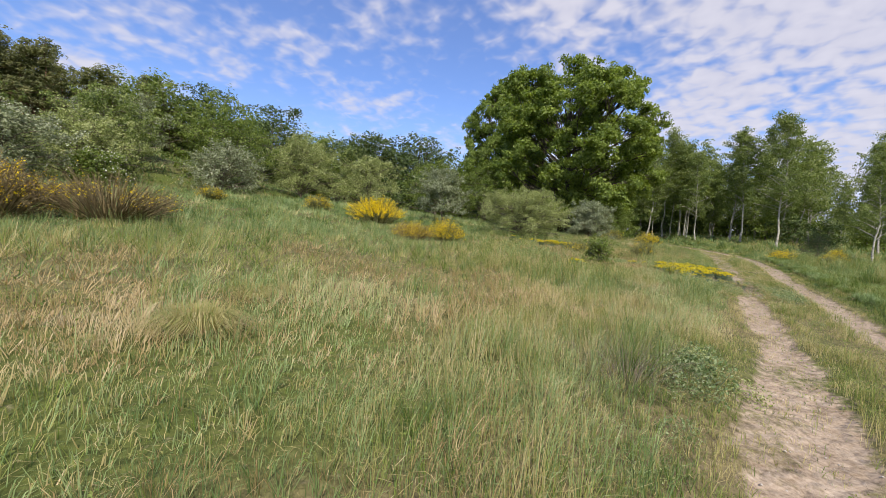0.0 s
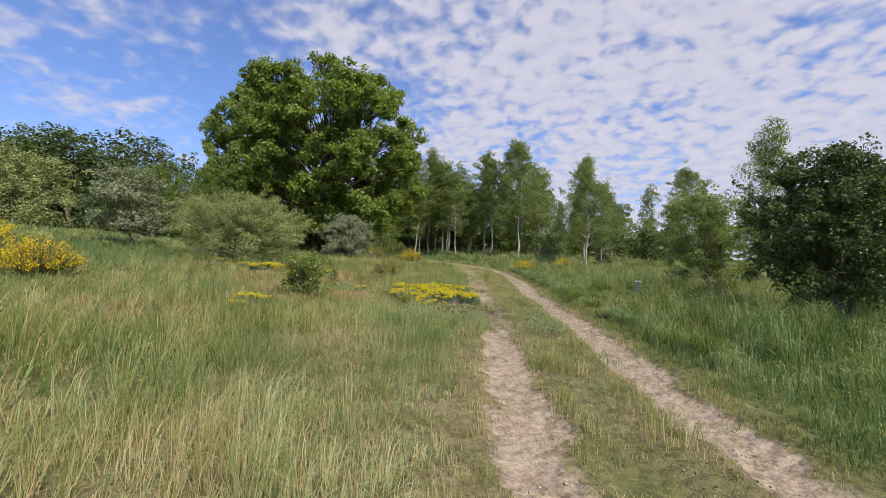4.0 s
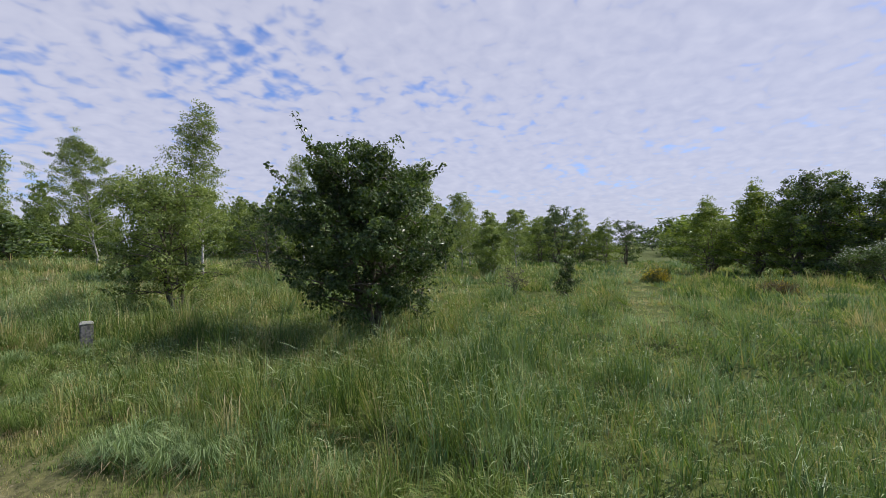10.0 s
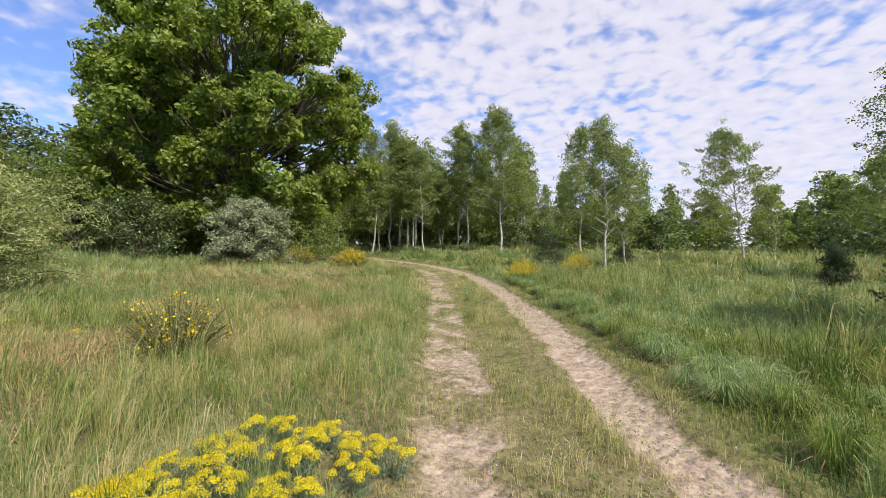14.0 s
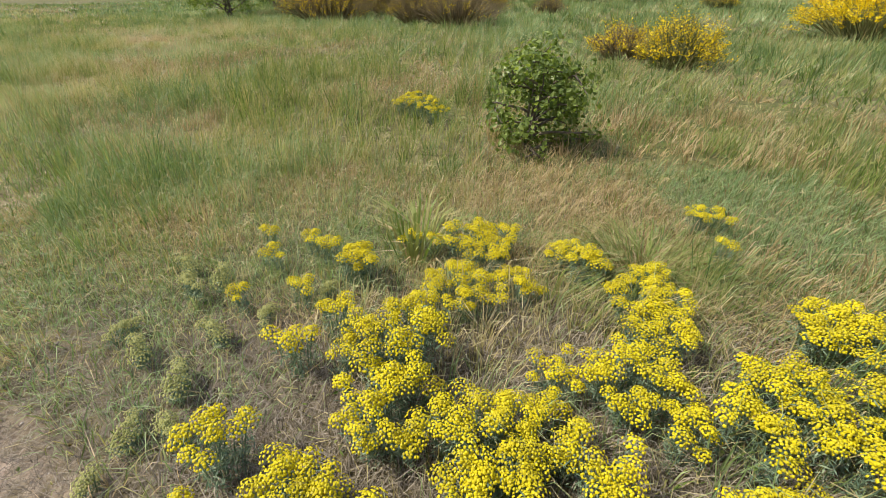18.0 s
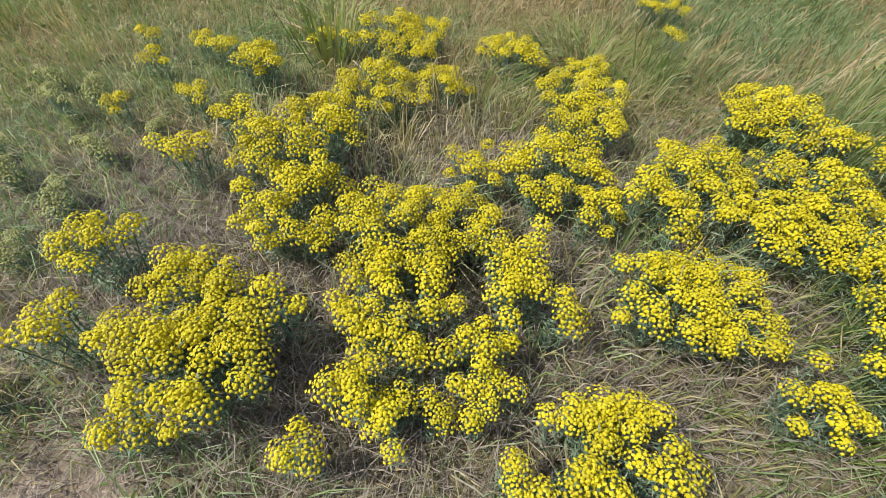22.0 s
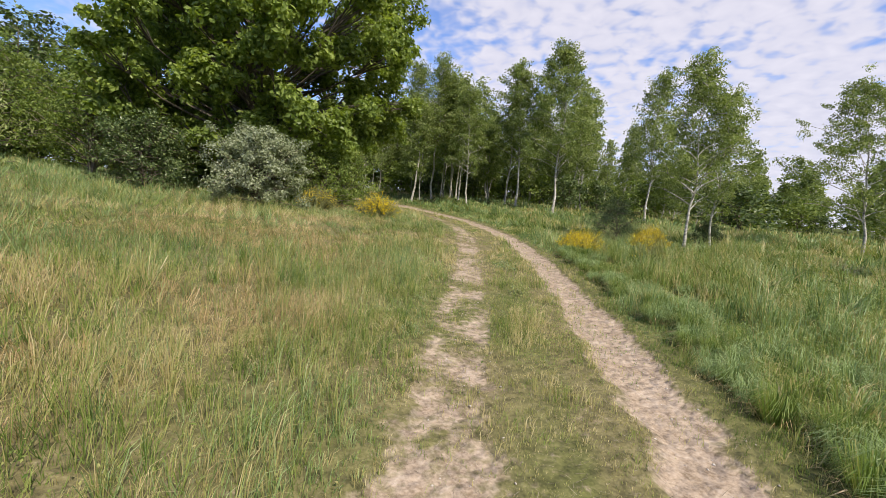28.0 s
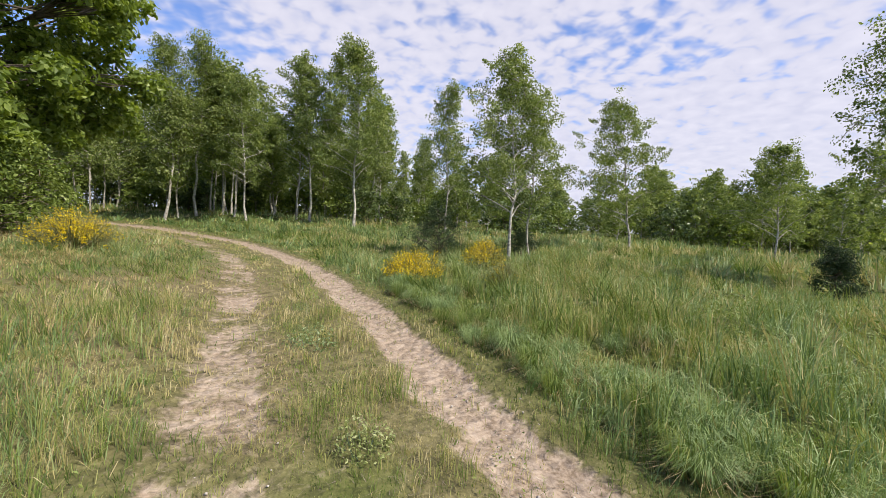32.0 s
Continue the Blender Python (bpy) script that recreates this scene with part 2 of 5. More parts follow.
def ground_material():
    mat, nt, n, l, out = shader("soil_and_thatch")
    co = n("ShaderNodeTexCoord")

    def tex(scale, detail=5, rough=0.6):
        q = n("ShaderNodeTexNoise")
        q.inputs["Scale"].default_value, q.inputs["Detail"].default_value, q.inputs["Roughness"].default_value = scale, detail, rough
        l(co.outputs["Object"], q.inputs["Vector"])
        return q.outputs[0]

    fine, mid, broad = tex(38), tex(6), tex(0.5, 3)
    sand = ramp_node(nt, [(0.36, (0.19, 0.14, 0.095)), (0.46, (0.30, 0.232, 0.17)), (0.54, (0.38, 0.302, 0.23)), (0.70, (0.50, 0.415, 0.335))])
    thatch = ramp_node(nt, [(0.3, (0.06, 0.05, 0.026)), (0.5, (0.165, 0.138, 0.07)), (0.75, (0.32, 0.265, 0.15))])
    green = ramp_node(nt, [(0.3, (0.045, 0.065, 0.014)), (0.7, (0.12, 0.15, 0.035))])
    blend = n("ShaderNodeMath")
    blend.operation = "MULTIPLY_ADD"
    blend.inputs[1].default_value = 0.5
    l(mid, blend.inputs[0])
    half = n("ShaderNodeMath")
    half.operation = "MULTIPLY"
    half.inputs[1].default_value = 0.5
    l(fine, half.inputs[0])
    l(half.outputs[0], blend.inputs[2])
    for r in (sand, thatch, green):
        l(blend.outputs[0], r.inputs[0])
    lush, bare = n("ShaderNodeAttribute"), n("ShaderNodeAttribute")
    lush.attribute_name, bare.attribute_name = "lush", "bare"
    m1, m2 = n("ShaderNodeMix"), n("ShaderNodeMix")
    m1.data_type = m2.data_type = "RGBA"
    l(lush.outputs["Fac"], m1.inputs[0])
    l(thatch.outputs[0], m1.inputs[6])
    l(green.outputs[0], m1.inputs[7])
    edge = n("ShaderNodeMath")
    edge.operation = "MULTIPLY_ADD"
    edge.inputs[1].default_value, edge.inputs[2].default_value = 1.7, -0.85
    l(tex(13, 4), edge.inputs[0])
    add = n("ShaderNodeMath")
    add.use_clamp = True
    l(bare.outputs["Fac"], add.inputs[0])
    l(edge.outputs[0], add.inputs[1])
    sharp = n("ShaderNodeMapRange")
    sharp.inputs["From Min"].default_value, sharp.inputs["From Max"].default_value = 0.2, 0.75
    l(add.outputs[0], sharp.inputs["Value"])
    l(sharp.outputs[0], m2.inputs[0])
    l(m1.outputs[2], m2.inputs[6])
    l(sand.outputs[0], m2.inputs[7])
    p, b = n("ShaderNodeBsdfPrincipled"), n("ShaderNodeBump")
    p.inputs["Roughness"].default_value = 0.95
    p.inputs["Specular IOR Level"].default_value = 0.15
    b.inputs["Strength"].default_value, b.inputs["Distance"].default_value = 0.6, 0.04
    l(blend.outputs[0], b.inputs["Height"])
    clods = n("ShaderNodeTexVoronoi")
    clods.feature = "SMOOTH_F1"
    clods.inputs["Scale"].default_value, clods.inputs["Smoothness"].default_value = 11.0, 0.6
    l(co.outputs["Object"], clods.inputs["Vector"])
    b2 = n("ShaderNodeBump")
    b2.invert = True
    b2.inputs["Strength"].default_value, b2.inputs["Distance"].default_value = 0.8, 0.05
    l(clods.outputs["Distance"], b2.inputs["Height"])
    l(b2.outputs[0], b.inputs["Normal"])
    l(b.outputs[0], p.inputs["Normal"])
    l(m2.outputs[2], p.inputs["Base Color"])
    l(p.outputs[0], out.inputs[0])
    return mat


def plain(name, dark, light, rough=0.8, scale=20.0):
    mat, nt, n, l, out = shader(name)
    co, x = n("ShaderNodeTexCoord"), n("ShaderNodeTexNoise")
    x.inputs["Scale"].default_value, x.inputs["Detail"].default_value = scale, 6
    l(co.outputs["Object"], x.inputs["Vector"])
    r = ramp_node(nt, [(0.35, dark), (0.7, light)])
    l(x.outputs[0], r.inputs[0])
    p, b = n("ShaderNodeBsdfPrincipled"), n("ShaderNodeBump")
    p.inputs["Roughness"].default_value = rough
    b.inputs["Strength"].default_value, b.inputs["Distance"].default_value = 0.4, 0.01
    l(x.outputs[0], b.inputs["Height"])
    l(b.outputs[0], p.inputs["Normal"])
    l(r.outputs[0], p.inputs["Base Color"])
    l(p.outputs[0], out.inputs[0])
    return mat


M_GROUND = ground_material()
M_GRASS = leafy("grass_blades", [(0.0, (0.085, 0.14, 0.03)), (0.25, (0.195, 0.275, 0.062)), (0.48, (0.34, 0.345, 0.125)), (0.72, (0.47, 0.39, 0.19)), (1.0, (0.62, 0.53, 0.32))], (1.1, 1.15, 0.7), 0.35, 0.5)
M_BLUEGRASS = leafy("bluish_grass", [(0.0, (0.10, 0.17, 0.055)), (0.5, (0.23, 0.32, 0.125)), (1.0, (0.42, 0.49, 0.24))], (1.1, 1.2, 0.8), 0.3, 0.48, "tint", 0.4)
M_REDGRASS = leafy("reddish_straw", [(0.0, (0.22, 0.19, 0.075)), (0.4, (0.40, 0.30, 0.145)), (0.75, (0.53, 0.40, 0.22)), (1.0, (0.64, 0.52, 0.34))], (1.1, 1.0, 0.7), 0.25, 0.55)
M_LITTER = leafy("dry_litter", [(0.0, (0.11, 0.09, 0.06)), (0.5, (0.205, 0.172, 0.128)), (1.0, (0.36, 0.315, 0.24))], (1, 0.9, 0.7), 0.15, 0.8)
M_BIRCH_LEAF = leafy("birch_leaves", [(0.0, (0.08, 0.12, 0.035)), (0.5, (0.19, 0.245, 0.082)), (1.0, (0.40, 0.45, 0.19))], (1.3, 1.35, 0.6), 0.45, 0.4)
M_OAK_LEAF = leafy("oak_leaves", [(0.0, (0.06, 0.10, 0.022)), (0.5, (0.155, 0.215, 0.05)), (1.0, (0.34, 0.41, 0.13))], (1.35, 1.35, 0.5), 0.42, 0.4)
# fresh oak leaf, brightened by a fifth to offset shade in the big crown
M_BRIGHT_OAK = leafy("brightened_oak_leaves", [(0.0, (0.07, 0.115, 0.024)), (0.5, (0.185, 0.255, 0.055)), (1.0, (0.39, 0.47, 0.14))], (1.35, 1.35, 0.5), 0.46, 0.4)
M_THORN_LEAF = leafy("thorn_leaves", [(0.0, (0.03, 0.052, 0.018)), (0.5, (0.08, 0.118, 0.038)), (1.0, (0.24, 0.30, 0.13))], (1.2, 1.35, 0.5), 0.28, 0.32)
M_WILLOW_LEAF = leafy("willow_leaves", [(0.0, (0.15, 0.19, 0.06)), (0.5, (0.31, 0.355, 0.135)), (1.0, (0.50, 0.53, 0.28))], (1.15, 1.2, 0.6), 0.32, 0.5)
M_GREY_LEAF = leafy("silvery_leaves", [(0.0, (0.11, 0.14, 0.06)), (0.5, (0.25, 0.285, 0.16)), (1.0, (0.43, 0.46, 0.335))], (1.0, 1.1, 0.7), 0.25, 0.55)
M_PINE = leafy("pine_needles", [(0.0, (0.09, 0.115, 0.052)), (0.5, (0.215, 0.23, 0.108)), (1.0, (0.35, 0.335, 0.18))], (1.15, 1.2, 0.7), 0.38, 0.6)
M_JUNIPER = leafy("dark_needles", [(0.0, (0.02, 0.036, 0.016)), (0.6, (0.055, 0.09, 0.036)), (1.0, (0.12, 0.165, 0.065))], (1.1, 1.3, 0.6), 0.12, 0.6)
M_BROOM_GREEN = leafy("broom_twigs", [(0.0, (0.08, 0.085, 0.03)), (0.5, (0.185, 0.195, 0.07)), (1.0, (0.3, 0.29, 0.125))], (1.1, 1.1, 0.6), 0.15, 0.6)
M_BROOM_DRY = leafy("dry_broom_twigs", [(0.0, (0.09, 0.075, 0.035)), (0.5, (0.21, 0.165, 0.08)), (1.0, (0.34, 0.27, 0.15))], (1.1, 1.0, 0.6), 0.15, 0.6)
M_BROOM_FLOWER = leafy("broom_blossom", [(0.0, (0.80, 0.55, 0.008)), (0.5, (0.88, 0.67, 0.012)), (1.0, (0.91, 0.77, 0.03))], (1.0, 0.95, 0.5), 0.3, 0.5)
M_SPURGE_FLOWER = leafy("spurge_bracts", [(0.0, (0.26, 0.22, 0.03)), (0.3, (0.47, 0.40, 0.012)), (0.65, (0.62, 0.52, 0.012)), (1.0, (0.71, 0.61, 0.02))], (1.05, 1.05, 0.4), 0.2, 0.5)
M_WEED = leafy("weed_leaves", [(0.0, (0.09, 0.15, 0.05)), (0.5, (0.19, 0.26, 0.11)), (1.0, (0.36, 0.42, 0.24))], (1.1, 1.2, 0.7), 0.25, 0.5)
M_SPURGE_LEAF = leafy("spurge_leaves", [(0.0, (0.08, 0.13, 0.085)), (0.6, (0.17, 0.24, 0.15)), (1.0, (0.29, 0.36, 0.22))], (1.1, 1.2, 0.7), 0.25, 0.5)
M_SPURGE_BUD = leafy("spurge_buds", [(0.0, (0.2, 0.22, 0.06)), (1.0, (0.46, 0.45, 0.16))], (1.0, 1.05, 0.6), 0.2, 0.5)
M_WHITE_FLOWER = leafy("white_blossom", [(0.0, (0.55, 0.56, 0.46)), (1.0, (0.8, 0.8, 0.74))], (1, 1, 0.9), 0.2, 0.6)
M_BIRCH_BARK = bark("birch_bark", (0.10, 0.09, 0.075), (0.55, 0.52, 0.46), 9, 1.6, 0.3)
M_OAK_BARK = bark("oak_bark", (0.035, 0.028, 0.02), (0.13, 0.105, 0.08), 8, 0.2, 0.9)
M_TWIG = bark("grey_brown_bark", (0.05, 0.04, 0.028), (0.2, 0.165, 0.12), 12, 0.4, 0.5)
M_PINE_BARK = bark("pine_bark", (0.08, 0.05, 0.032), (0.28, 0.17, 0.105), 7, 0.3, 0.8)
M_POST = plain("weathered_grey_post", (0.10, 0.095, 0.085), (0.24, 0.225, 0.2), 0.9, 30)
M_POST_CAP = plain("pale_post_top", (0.24, 0.24, 0.19), (0.40, 0.39, 0.33), 0.9, 45)
M_STONE = plain("pale_stone", (0.3, 0.26, 0.22), (0.55, 0.5, 0.44), 0.9, 40)


# ---- mesh helpers ----
def raw_mesh(name, verts, faces, mat, tint=None, smooth=False, extra=None):
    """A mesh from arrays: verts (n, 3), faces (m, 3 or 4)."""
    me = bpy.data.meshes.new(name)
    verts, faces = np.ascontiguousarray(verts, np.float32), np.ascontiguousarray(faces, np.int32)
    k = faces.shape[1]
    me.vertices.add(len(verts))
    me.vertices.foreach_set("co", verts.ravel())
    me.loops.add(faces.size)
    me.loops.foreach_set("vertex_index", faces.ravel())
    me.polygons.add(len(faces))
    me.polygons.foreach_set("loop_start", np.arange(0, faces.size, k, dtype=np.int32))
    me.polygons.foreach_set("use_smooth", np.full(len(faces), smooth))
    for key, values in (("tint", tint), *((extra or {}).items())):
        if values is not None:
            me.attributes.new(key, "FLOAT", "POINT").data.foreach_set("value", np.ascontiguousarray(values, np.float32))
    me.materials.append(mat)
    me.update(calc_edges=True)
    return me


def part(name, mesh, parent, label=""):
    ob = new(name, mesh)
    ob.parent = parent
    return tagged(ob, label)


def thing(name, label, category, group="", at=(0, 0, 0), turn=0.0, size=1.0):
    ob = new(name)
    ob.empty_display_size = 0.1
    ob.matrix_world = Matrix.LocRotScale(at, Euler((0, 0, turn)), (size, size, size))
    return tagged(ob, label, category, group)


def tubes(lines, sides=6):
    """Tapered tubes round lines of (points (n, 3), radii (n,))."""
    vs, fs, base = [], [], 0
    ring = np.linspace(0, 2 * np.pi, sides, endpoint=False)
    for pts, rad in lines:
        pts, rad = np.asarray(pts, float), np.asarray(rad, float)
        d = np.gradient(pts, axis=0)
        d /= np.linalg.norm(d, axis=1, keepdims=True) + 1e-9
        ref = np.where(np.abs(d[:, 2:3]) > 0.9, [[1.0, 0, 0]], [[0, 0, 1.0]])
        u = np.cross(d, ref)
        u /= np.linalg.norm(u, axis=1, keepdims=True) + 1e-9
        w = np.cross(d, u)
        v = pts[:, None] + rad[:, None, None] * (np.cos(ring)[None, :, None] * u[:, None] + np.sin(ring)[None, :, None] * w[:, None])
        vs.append(v.reshape(-1, 3))
        i = np.arange(len(pts) - 1)[:, None] * sides
        j, k = np.arange(sides)[None], (np.arange(sides)[None] + 1) % sides
        fs.append(np.stack([i + j, i + k, i + sides + k, i + sides + j], -1).reshape(-1, 4) + base)
        base += len(pts) * sides
    return np.concatenate(vs), np.concatenate(fs)


def unit(v):
    return v / (np.linalg.norm(v, axis=1, keepdims=True) + 1e-9)


def leaf_quads(rng, centres, size, up=0.4, aspect=0.6, hang=0.0, face=None, loose=0.75):
    """Diamond leaves of a size about each centre, turned at random or, loosely, to face the ways given: verts, faces."""
    n = len(centres)
    nrm = rng.normal(size=(n, 3)) * (loose if face is not None else 1.0) + (0, 0, up)
    if face is not None:
        nrm = nrm + face
    nrm = unit(nrm)
    a = rng.normal(size=(n, 3)) - (0, 0, hang)
    a -= (a * nrm).sum(1, keepdims=True) * nrm
    a = unit(a)
    b = np.cross(nrm, a)
    s = (np.asarray(size) * rng.uniform(0.65, 1.3, n))[:, None]
    fold = nrm * s * 0.12
    v = np.stack([centres - a * s * 0.5, centres + b * s * aspect * 0.5 + fold, centres + a * s * 0.5, centres - b * s * aspect * 0.5 + fold], 1)
    return v.reshape(-1, 3), np.arange(4 * n).reshape(n, 4)


def clump_leaves(rng, hubs, sizes, weight, leaves, axis_pull=0.5, height=1.0):
    """Places of leaves over the shells of leaf clumps, the ways they face, and a tint for each."""
    p = weight * sizes ** 2
    pick = rng.choice(len(hubs), leaves, p=p / p.sum())
    way = unit(rng.normal(size=(leaves, 3)) + (0, 0, 0.35))
    far = rng.uniform(0.25, 1.0, leaves) ** 0.5 * (1 + 0.18 * rng.normal(size=leaves))
    c = hubs[pick] + way * (far * sizes[pick])[:, None] * (1, 1, 0.72)
    out = unit(hubs - (0, 0, 0.45 * height))[pick]
    tint = np.clip(0.45 * rng.random(len(hubs))[pick] + 0.60 * rng.random(leaves) ** 1.2, 0, 1)
    return c, way + axis_pull * out, tint


def stem_line(rng, height, wobble, n=9, lean=(0, 0)):
    t = np.linspace(0, 1, n)
    off = np.cumsum(rng.normal(size=(n, 2)), axis=0) * wobble / n * height
    off -= off[0]
    return np.column_stack([off + np.outer(t ** 1.6, lean) * height, t * height])


def grow(rng, height, girth, profile, foot, limbs, per_limb, spread, leaves, leaf, rise=0.35, droop=0.0, wind=(0, 0), stems=1, wobble=0.12, up=0.4, hang=0.0, twig_r=0.35, aspect=0.6, splay=0.35, twigs=0.35, shoots=0.0, loose=0.75):
    """Wood lines, leaf verts, faces and tints of a tree. profile(h): crown radius at a height share h; foot: height share at which the crown begins; shoots: length of the leafy shoots that stand out of the crown."""
    lines, hubs, weight, sizes = [], [], [], []
    for k in range(stems):
        az = 2 * np.pi * k / stems + rng.uniform(-0.5, 0.5)
        lean = np.array([np.cos(az), np.sin(az)]) * (splay * rng.uniform(0.5, 1.0) * profile(0.5) / height if stems > 1 else 0) + np.array(wind) * 0.12
        tall = height * (rng.uniform(0.78, 1.0) if k else 0.97)
        trunk = stem_line(rng, tall, wobble, 10, lean)
        tt = np.linspace(0, 1, 10)
        r = girth * (1 - 0.92 * tt) * (1.0 if stems == 1 else 0.7)
        r[0] *= 1.35
        lines.append((trunk, r))
        for i in range(max(3, limbs // stems)):
            h = foot + (1 - foot) * (i + rng.uniform(0.1, 0.9)) / max(3, limbs // stems) * 0.97
            p0 = np.array([np.interp(h, tt, trunk[:, c]) for c in range(3)])
            a = i * 2.4 + az + rng.uniform(-0.5, 0.5)
            reach = profile(min(h + 0.04, 0.99)) * rng.uniform(0.62, 1.12)
            end = p0 + np.array([np.cos(a) * reach, np.sin(a) * reach, reach * rise * (rng.uniform(0.5, 1.3) if stems == 1 else rng.uniform(-0.25, 1.3)) - droop * reach])
            end[2] = max(end[2], 0.15 * spread)
            if stems > 1:
                end[2] = min(end[2], height * rng.uniform(0.84, 0.99))
            end[:2] += np.array(wind) * reach * 0.5
            mid = (p0 + end) / 2 + (0, 0, reach * (0.10 + 0.25 * droop))
            q = np.linspace(0, 1, 6)[:, None]
            curve = (1 - q) ** 2 * p0 + 2 * q * (1 - q) * mid + q ** 2 * end + rng.normal(size=(6, 3)) * reach * 0.03 * q
            lines.append((curve, np.interp(np.linspace(0, 1, 6), [0, 1], [max(0.012, girth * (1 - h) * twig_r + 0.008), 0.006])))
            for _ in range(per_limb):
                f = rng.uniform(0.25, 1.0) ** 0.7
                c = np.array([np.interp(f, np.linspace(0, 1, 6), curve[:, k2]) for k2 in range(3)])
                side_way = np.clip(rng.normal(size=3), -1.6, 1.6) * (1, 1, 0.7)
                hub = c + side_way * spread * 0.9
                if rng.random() < twigs:
                    lines.append((np.array([c, (c + hub) / 2 + rng.normal(size=3) * 0.03, hub]), np.array([0.008, 0.006, 0.003]) * (1 + height / 10)))
                hubs.append(hub)
                weight.append(rng.uniform(0.5, 1.5))
                sizes.append(spread * rng.uniform(0.55, 1.15))
            if shoots and rng.random() < 0.75:
                way = unit((curve[5] - curve[2])[None])[0] + np.array([wind[0] * 0.8, wind[1] * 0.8, rng.uniform(0.1, 0.8)]) + rng.normal(size=3) * 0.25
                tip = end + way * shoots * rng.uniform(0.5, 1.0)
                lines.append((np.array([end, (end + tip) / 2, tip]), np.array([0.006, 0.005, 0.002])))
                for f in (0.15, 0.4, 0.65, 0.85, 1.0):
                    hubs.append(end + (tip - end) * f)
                    weight.append(1.0)
                    sizes.append(spread * (0.6 - 0.3 * f))
        for _ in range(per_limb):
            hubs.append(trunk[-1] + rng.normal(size=3) * spread * 0.6)
            weight.append(1.0)
            sizes.append(spread * 0.7)
    c, face, tint = clump_leaves(rng, np.array(hubs), np.array(sizes), np.array(weight), leaves, 0.5, height)
    c[:, 2] = np.maximum(c[:, 2], 0.04)
    v, f = leaf_quads(rng, c, leaf, up, aspect, hang, face, loose)
    return lines, v, f, np.repeat(tint, 4)


def plant(name, label, category, group, grown, wood, leafmat, crown="crown", at=(0, 0), turn=0.0, size=1.0, sides=6, blossom=None, sink=0.05):
    """A tree or shrub out of what grow() gave."""
    lines, v, f, tint = grown
    root = thing(name, label, category, group, (at[0], at[1], float(land(at[0], at[1])) - sink), turn, size)
    tv, tf = tubes(lines, sides)
    part("trunk", raw_mesh(name + "_wood", tv, tf, wood, smooth=True), root)
    tagged(part(crown, raw_mesh(name + "_leaves", v, f, leafmat, tint), root), kind="stuff")
    if blossom:
        bv, bf, bt, bm, bl = blossom
        tagged(part("blossom", raw_mesh(name + "_blossom", bv, bf, bm, bt), root, bl), kind="stuff")
    return root


def again(ob, x, y, turn, size, wide=1.0):
    c = copy_thing(ob, Matrix.LocRotScale((x, y, float(land(x, y)) - 0.05), Euler((0, 0, turn)), None))
    c.scale = (size * wide, size * wide, size)
    return c


# ---- ground ----
def axis(lo, hi, step, far):
    mid = np.arange(lo, hi + step / 2, step)
    out, d, p = [], step, hi
    while p < far:
        d *= 1.11
        p += d
        out.append(p)
    left, d, p = [], step, lo
    while p > -far:
        d *= 1.11
        p -= d
        left.append(p)
    return np.concatenate([left[::-1], mid, out])


def build_ground():
    xs, ys = axis(2.0, 24.0, 0.15, 2500), axis(2.0, 36.0, 0.18, 2500)
    gx, gy = np.meshgrid(xs, ys)
    z = land(gx, gy)
    v = np.stack([gx, gy, z], -1).reshape(-1, 3)
    i = np.arange(len(ys) - 1)[:, None] * len(xs) + np.arange(len(xs) - 1)[None]
    f = np.stack([i, i + 1, i + len(xs) + 1, i + len(xs)], -1).reshape(-1, 4)
    s = side(gx, gy)
    lush = sstep(0.2, 2.0, s) * 0.9 + 0.3 * sstep(1.5, 4.0, -s) + 0.2 * (1 - sstep(0.3, 0.6, np.abs(s))) + (s < 0) * sstep(0.45, 0.7, fbm(gx, gy, 0.25, 60)) * 0.6 + sstep(14, 22, -s) * 0.3
    bare = rut(gx, gy) * 1.0 + 0.22 * sstep(0.6, 0.8, fbm(gx, gy, 1.3, 77)) * (1 - sstep(0.9, 1.2, np.abs(s)))
    me = raw_mesh("ground", v, f, M_GROUND, None, True, {"lush": np.clip(lush, 0, 1).ravel(), "bare": np.clip(bare, 0, 1).ravel()})
    return tagged(new("ground", me), "sandy meadow ground with two bare wheel tracks", "ground", kind="structure")


build_ground()


# ---- trees ----
def egg(width, low=0.5, top=0.05):
    """Crown radius by height share, widest low down and narrowing to the top."""
    return lambda h: width / 2 * max(top, math.sin(math.pi * min(1.0, max(0.02, (h - 0.02) ** low))) ** 0.8)


def dome(width):
    return lambda h: width / 2 * max(0.12, math.sqrt(max(0.0, 1 - (max(0.0, h - 0.35) / 0.66) ** 2)))


def cone(width):
    return lambda h: width / 2 * max(0.05, 1.02 - h) ** 0.8


def birch(seed, h, w, leaves, leaf, foot=0.22, twigs=0.35, sides=6, girth=None, group="birches by the track", label="young silver birch with white bark in fresh leaf", at=(0, 0), turn=0.0, wind=(0.0, 0.5), name="birch_tree"):
    rng = np.random.default_rng(seed)
    if leaves > 4500:
        leaves, leaf = int(leaves * 1.5), leaf * 0.92
    g = grow(rng, h, girth or 0.0062 * h + 0.012, egg(w, 0.62), foot, int(18 + h * 2.6), 6, 0.13 + 0.028 * h, leaves, leaf, rise=0.7, droop=0.15, wind=wind, wobble=0.10, up=0.1, hang=0.8, twigs=twigs, shoots=0.05 * h if leaves > 4500 else 0.0, loose=0.9)
    return plant(name, label, "tree", group, g, M_BIRCH_BARK, M_BIRCH_LEAF, at=at, turn=turn, sides=sides)


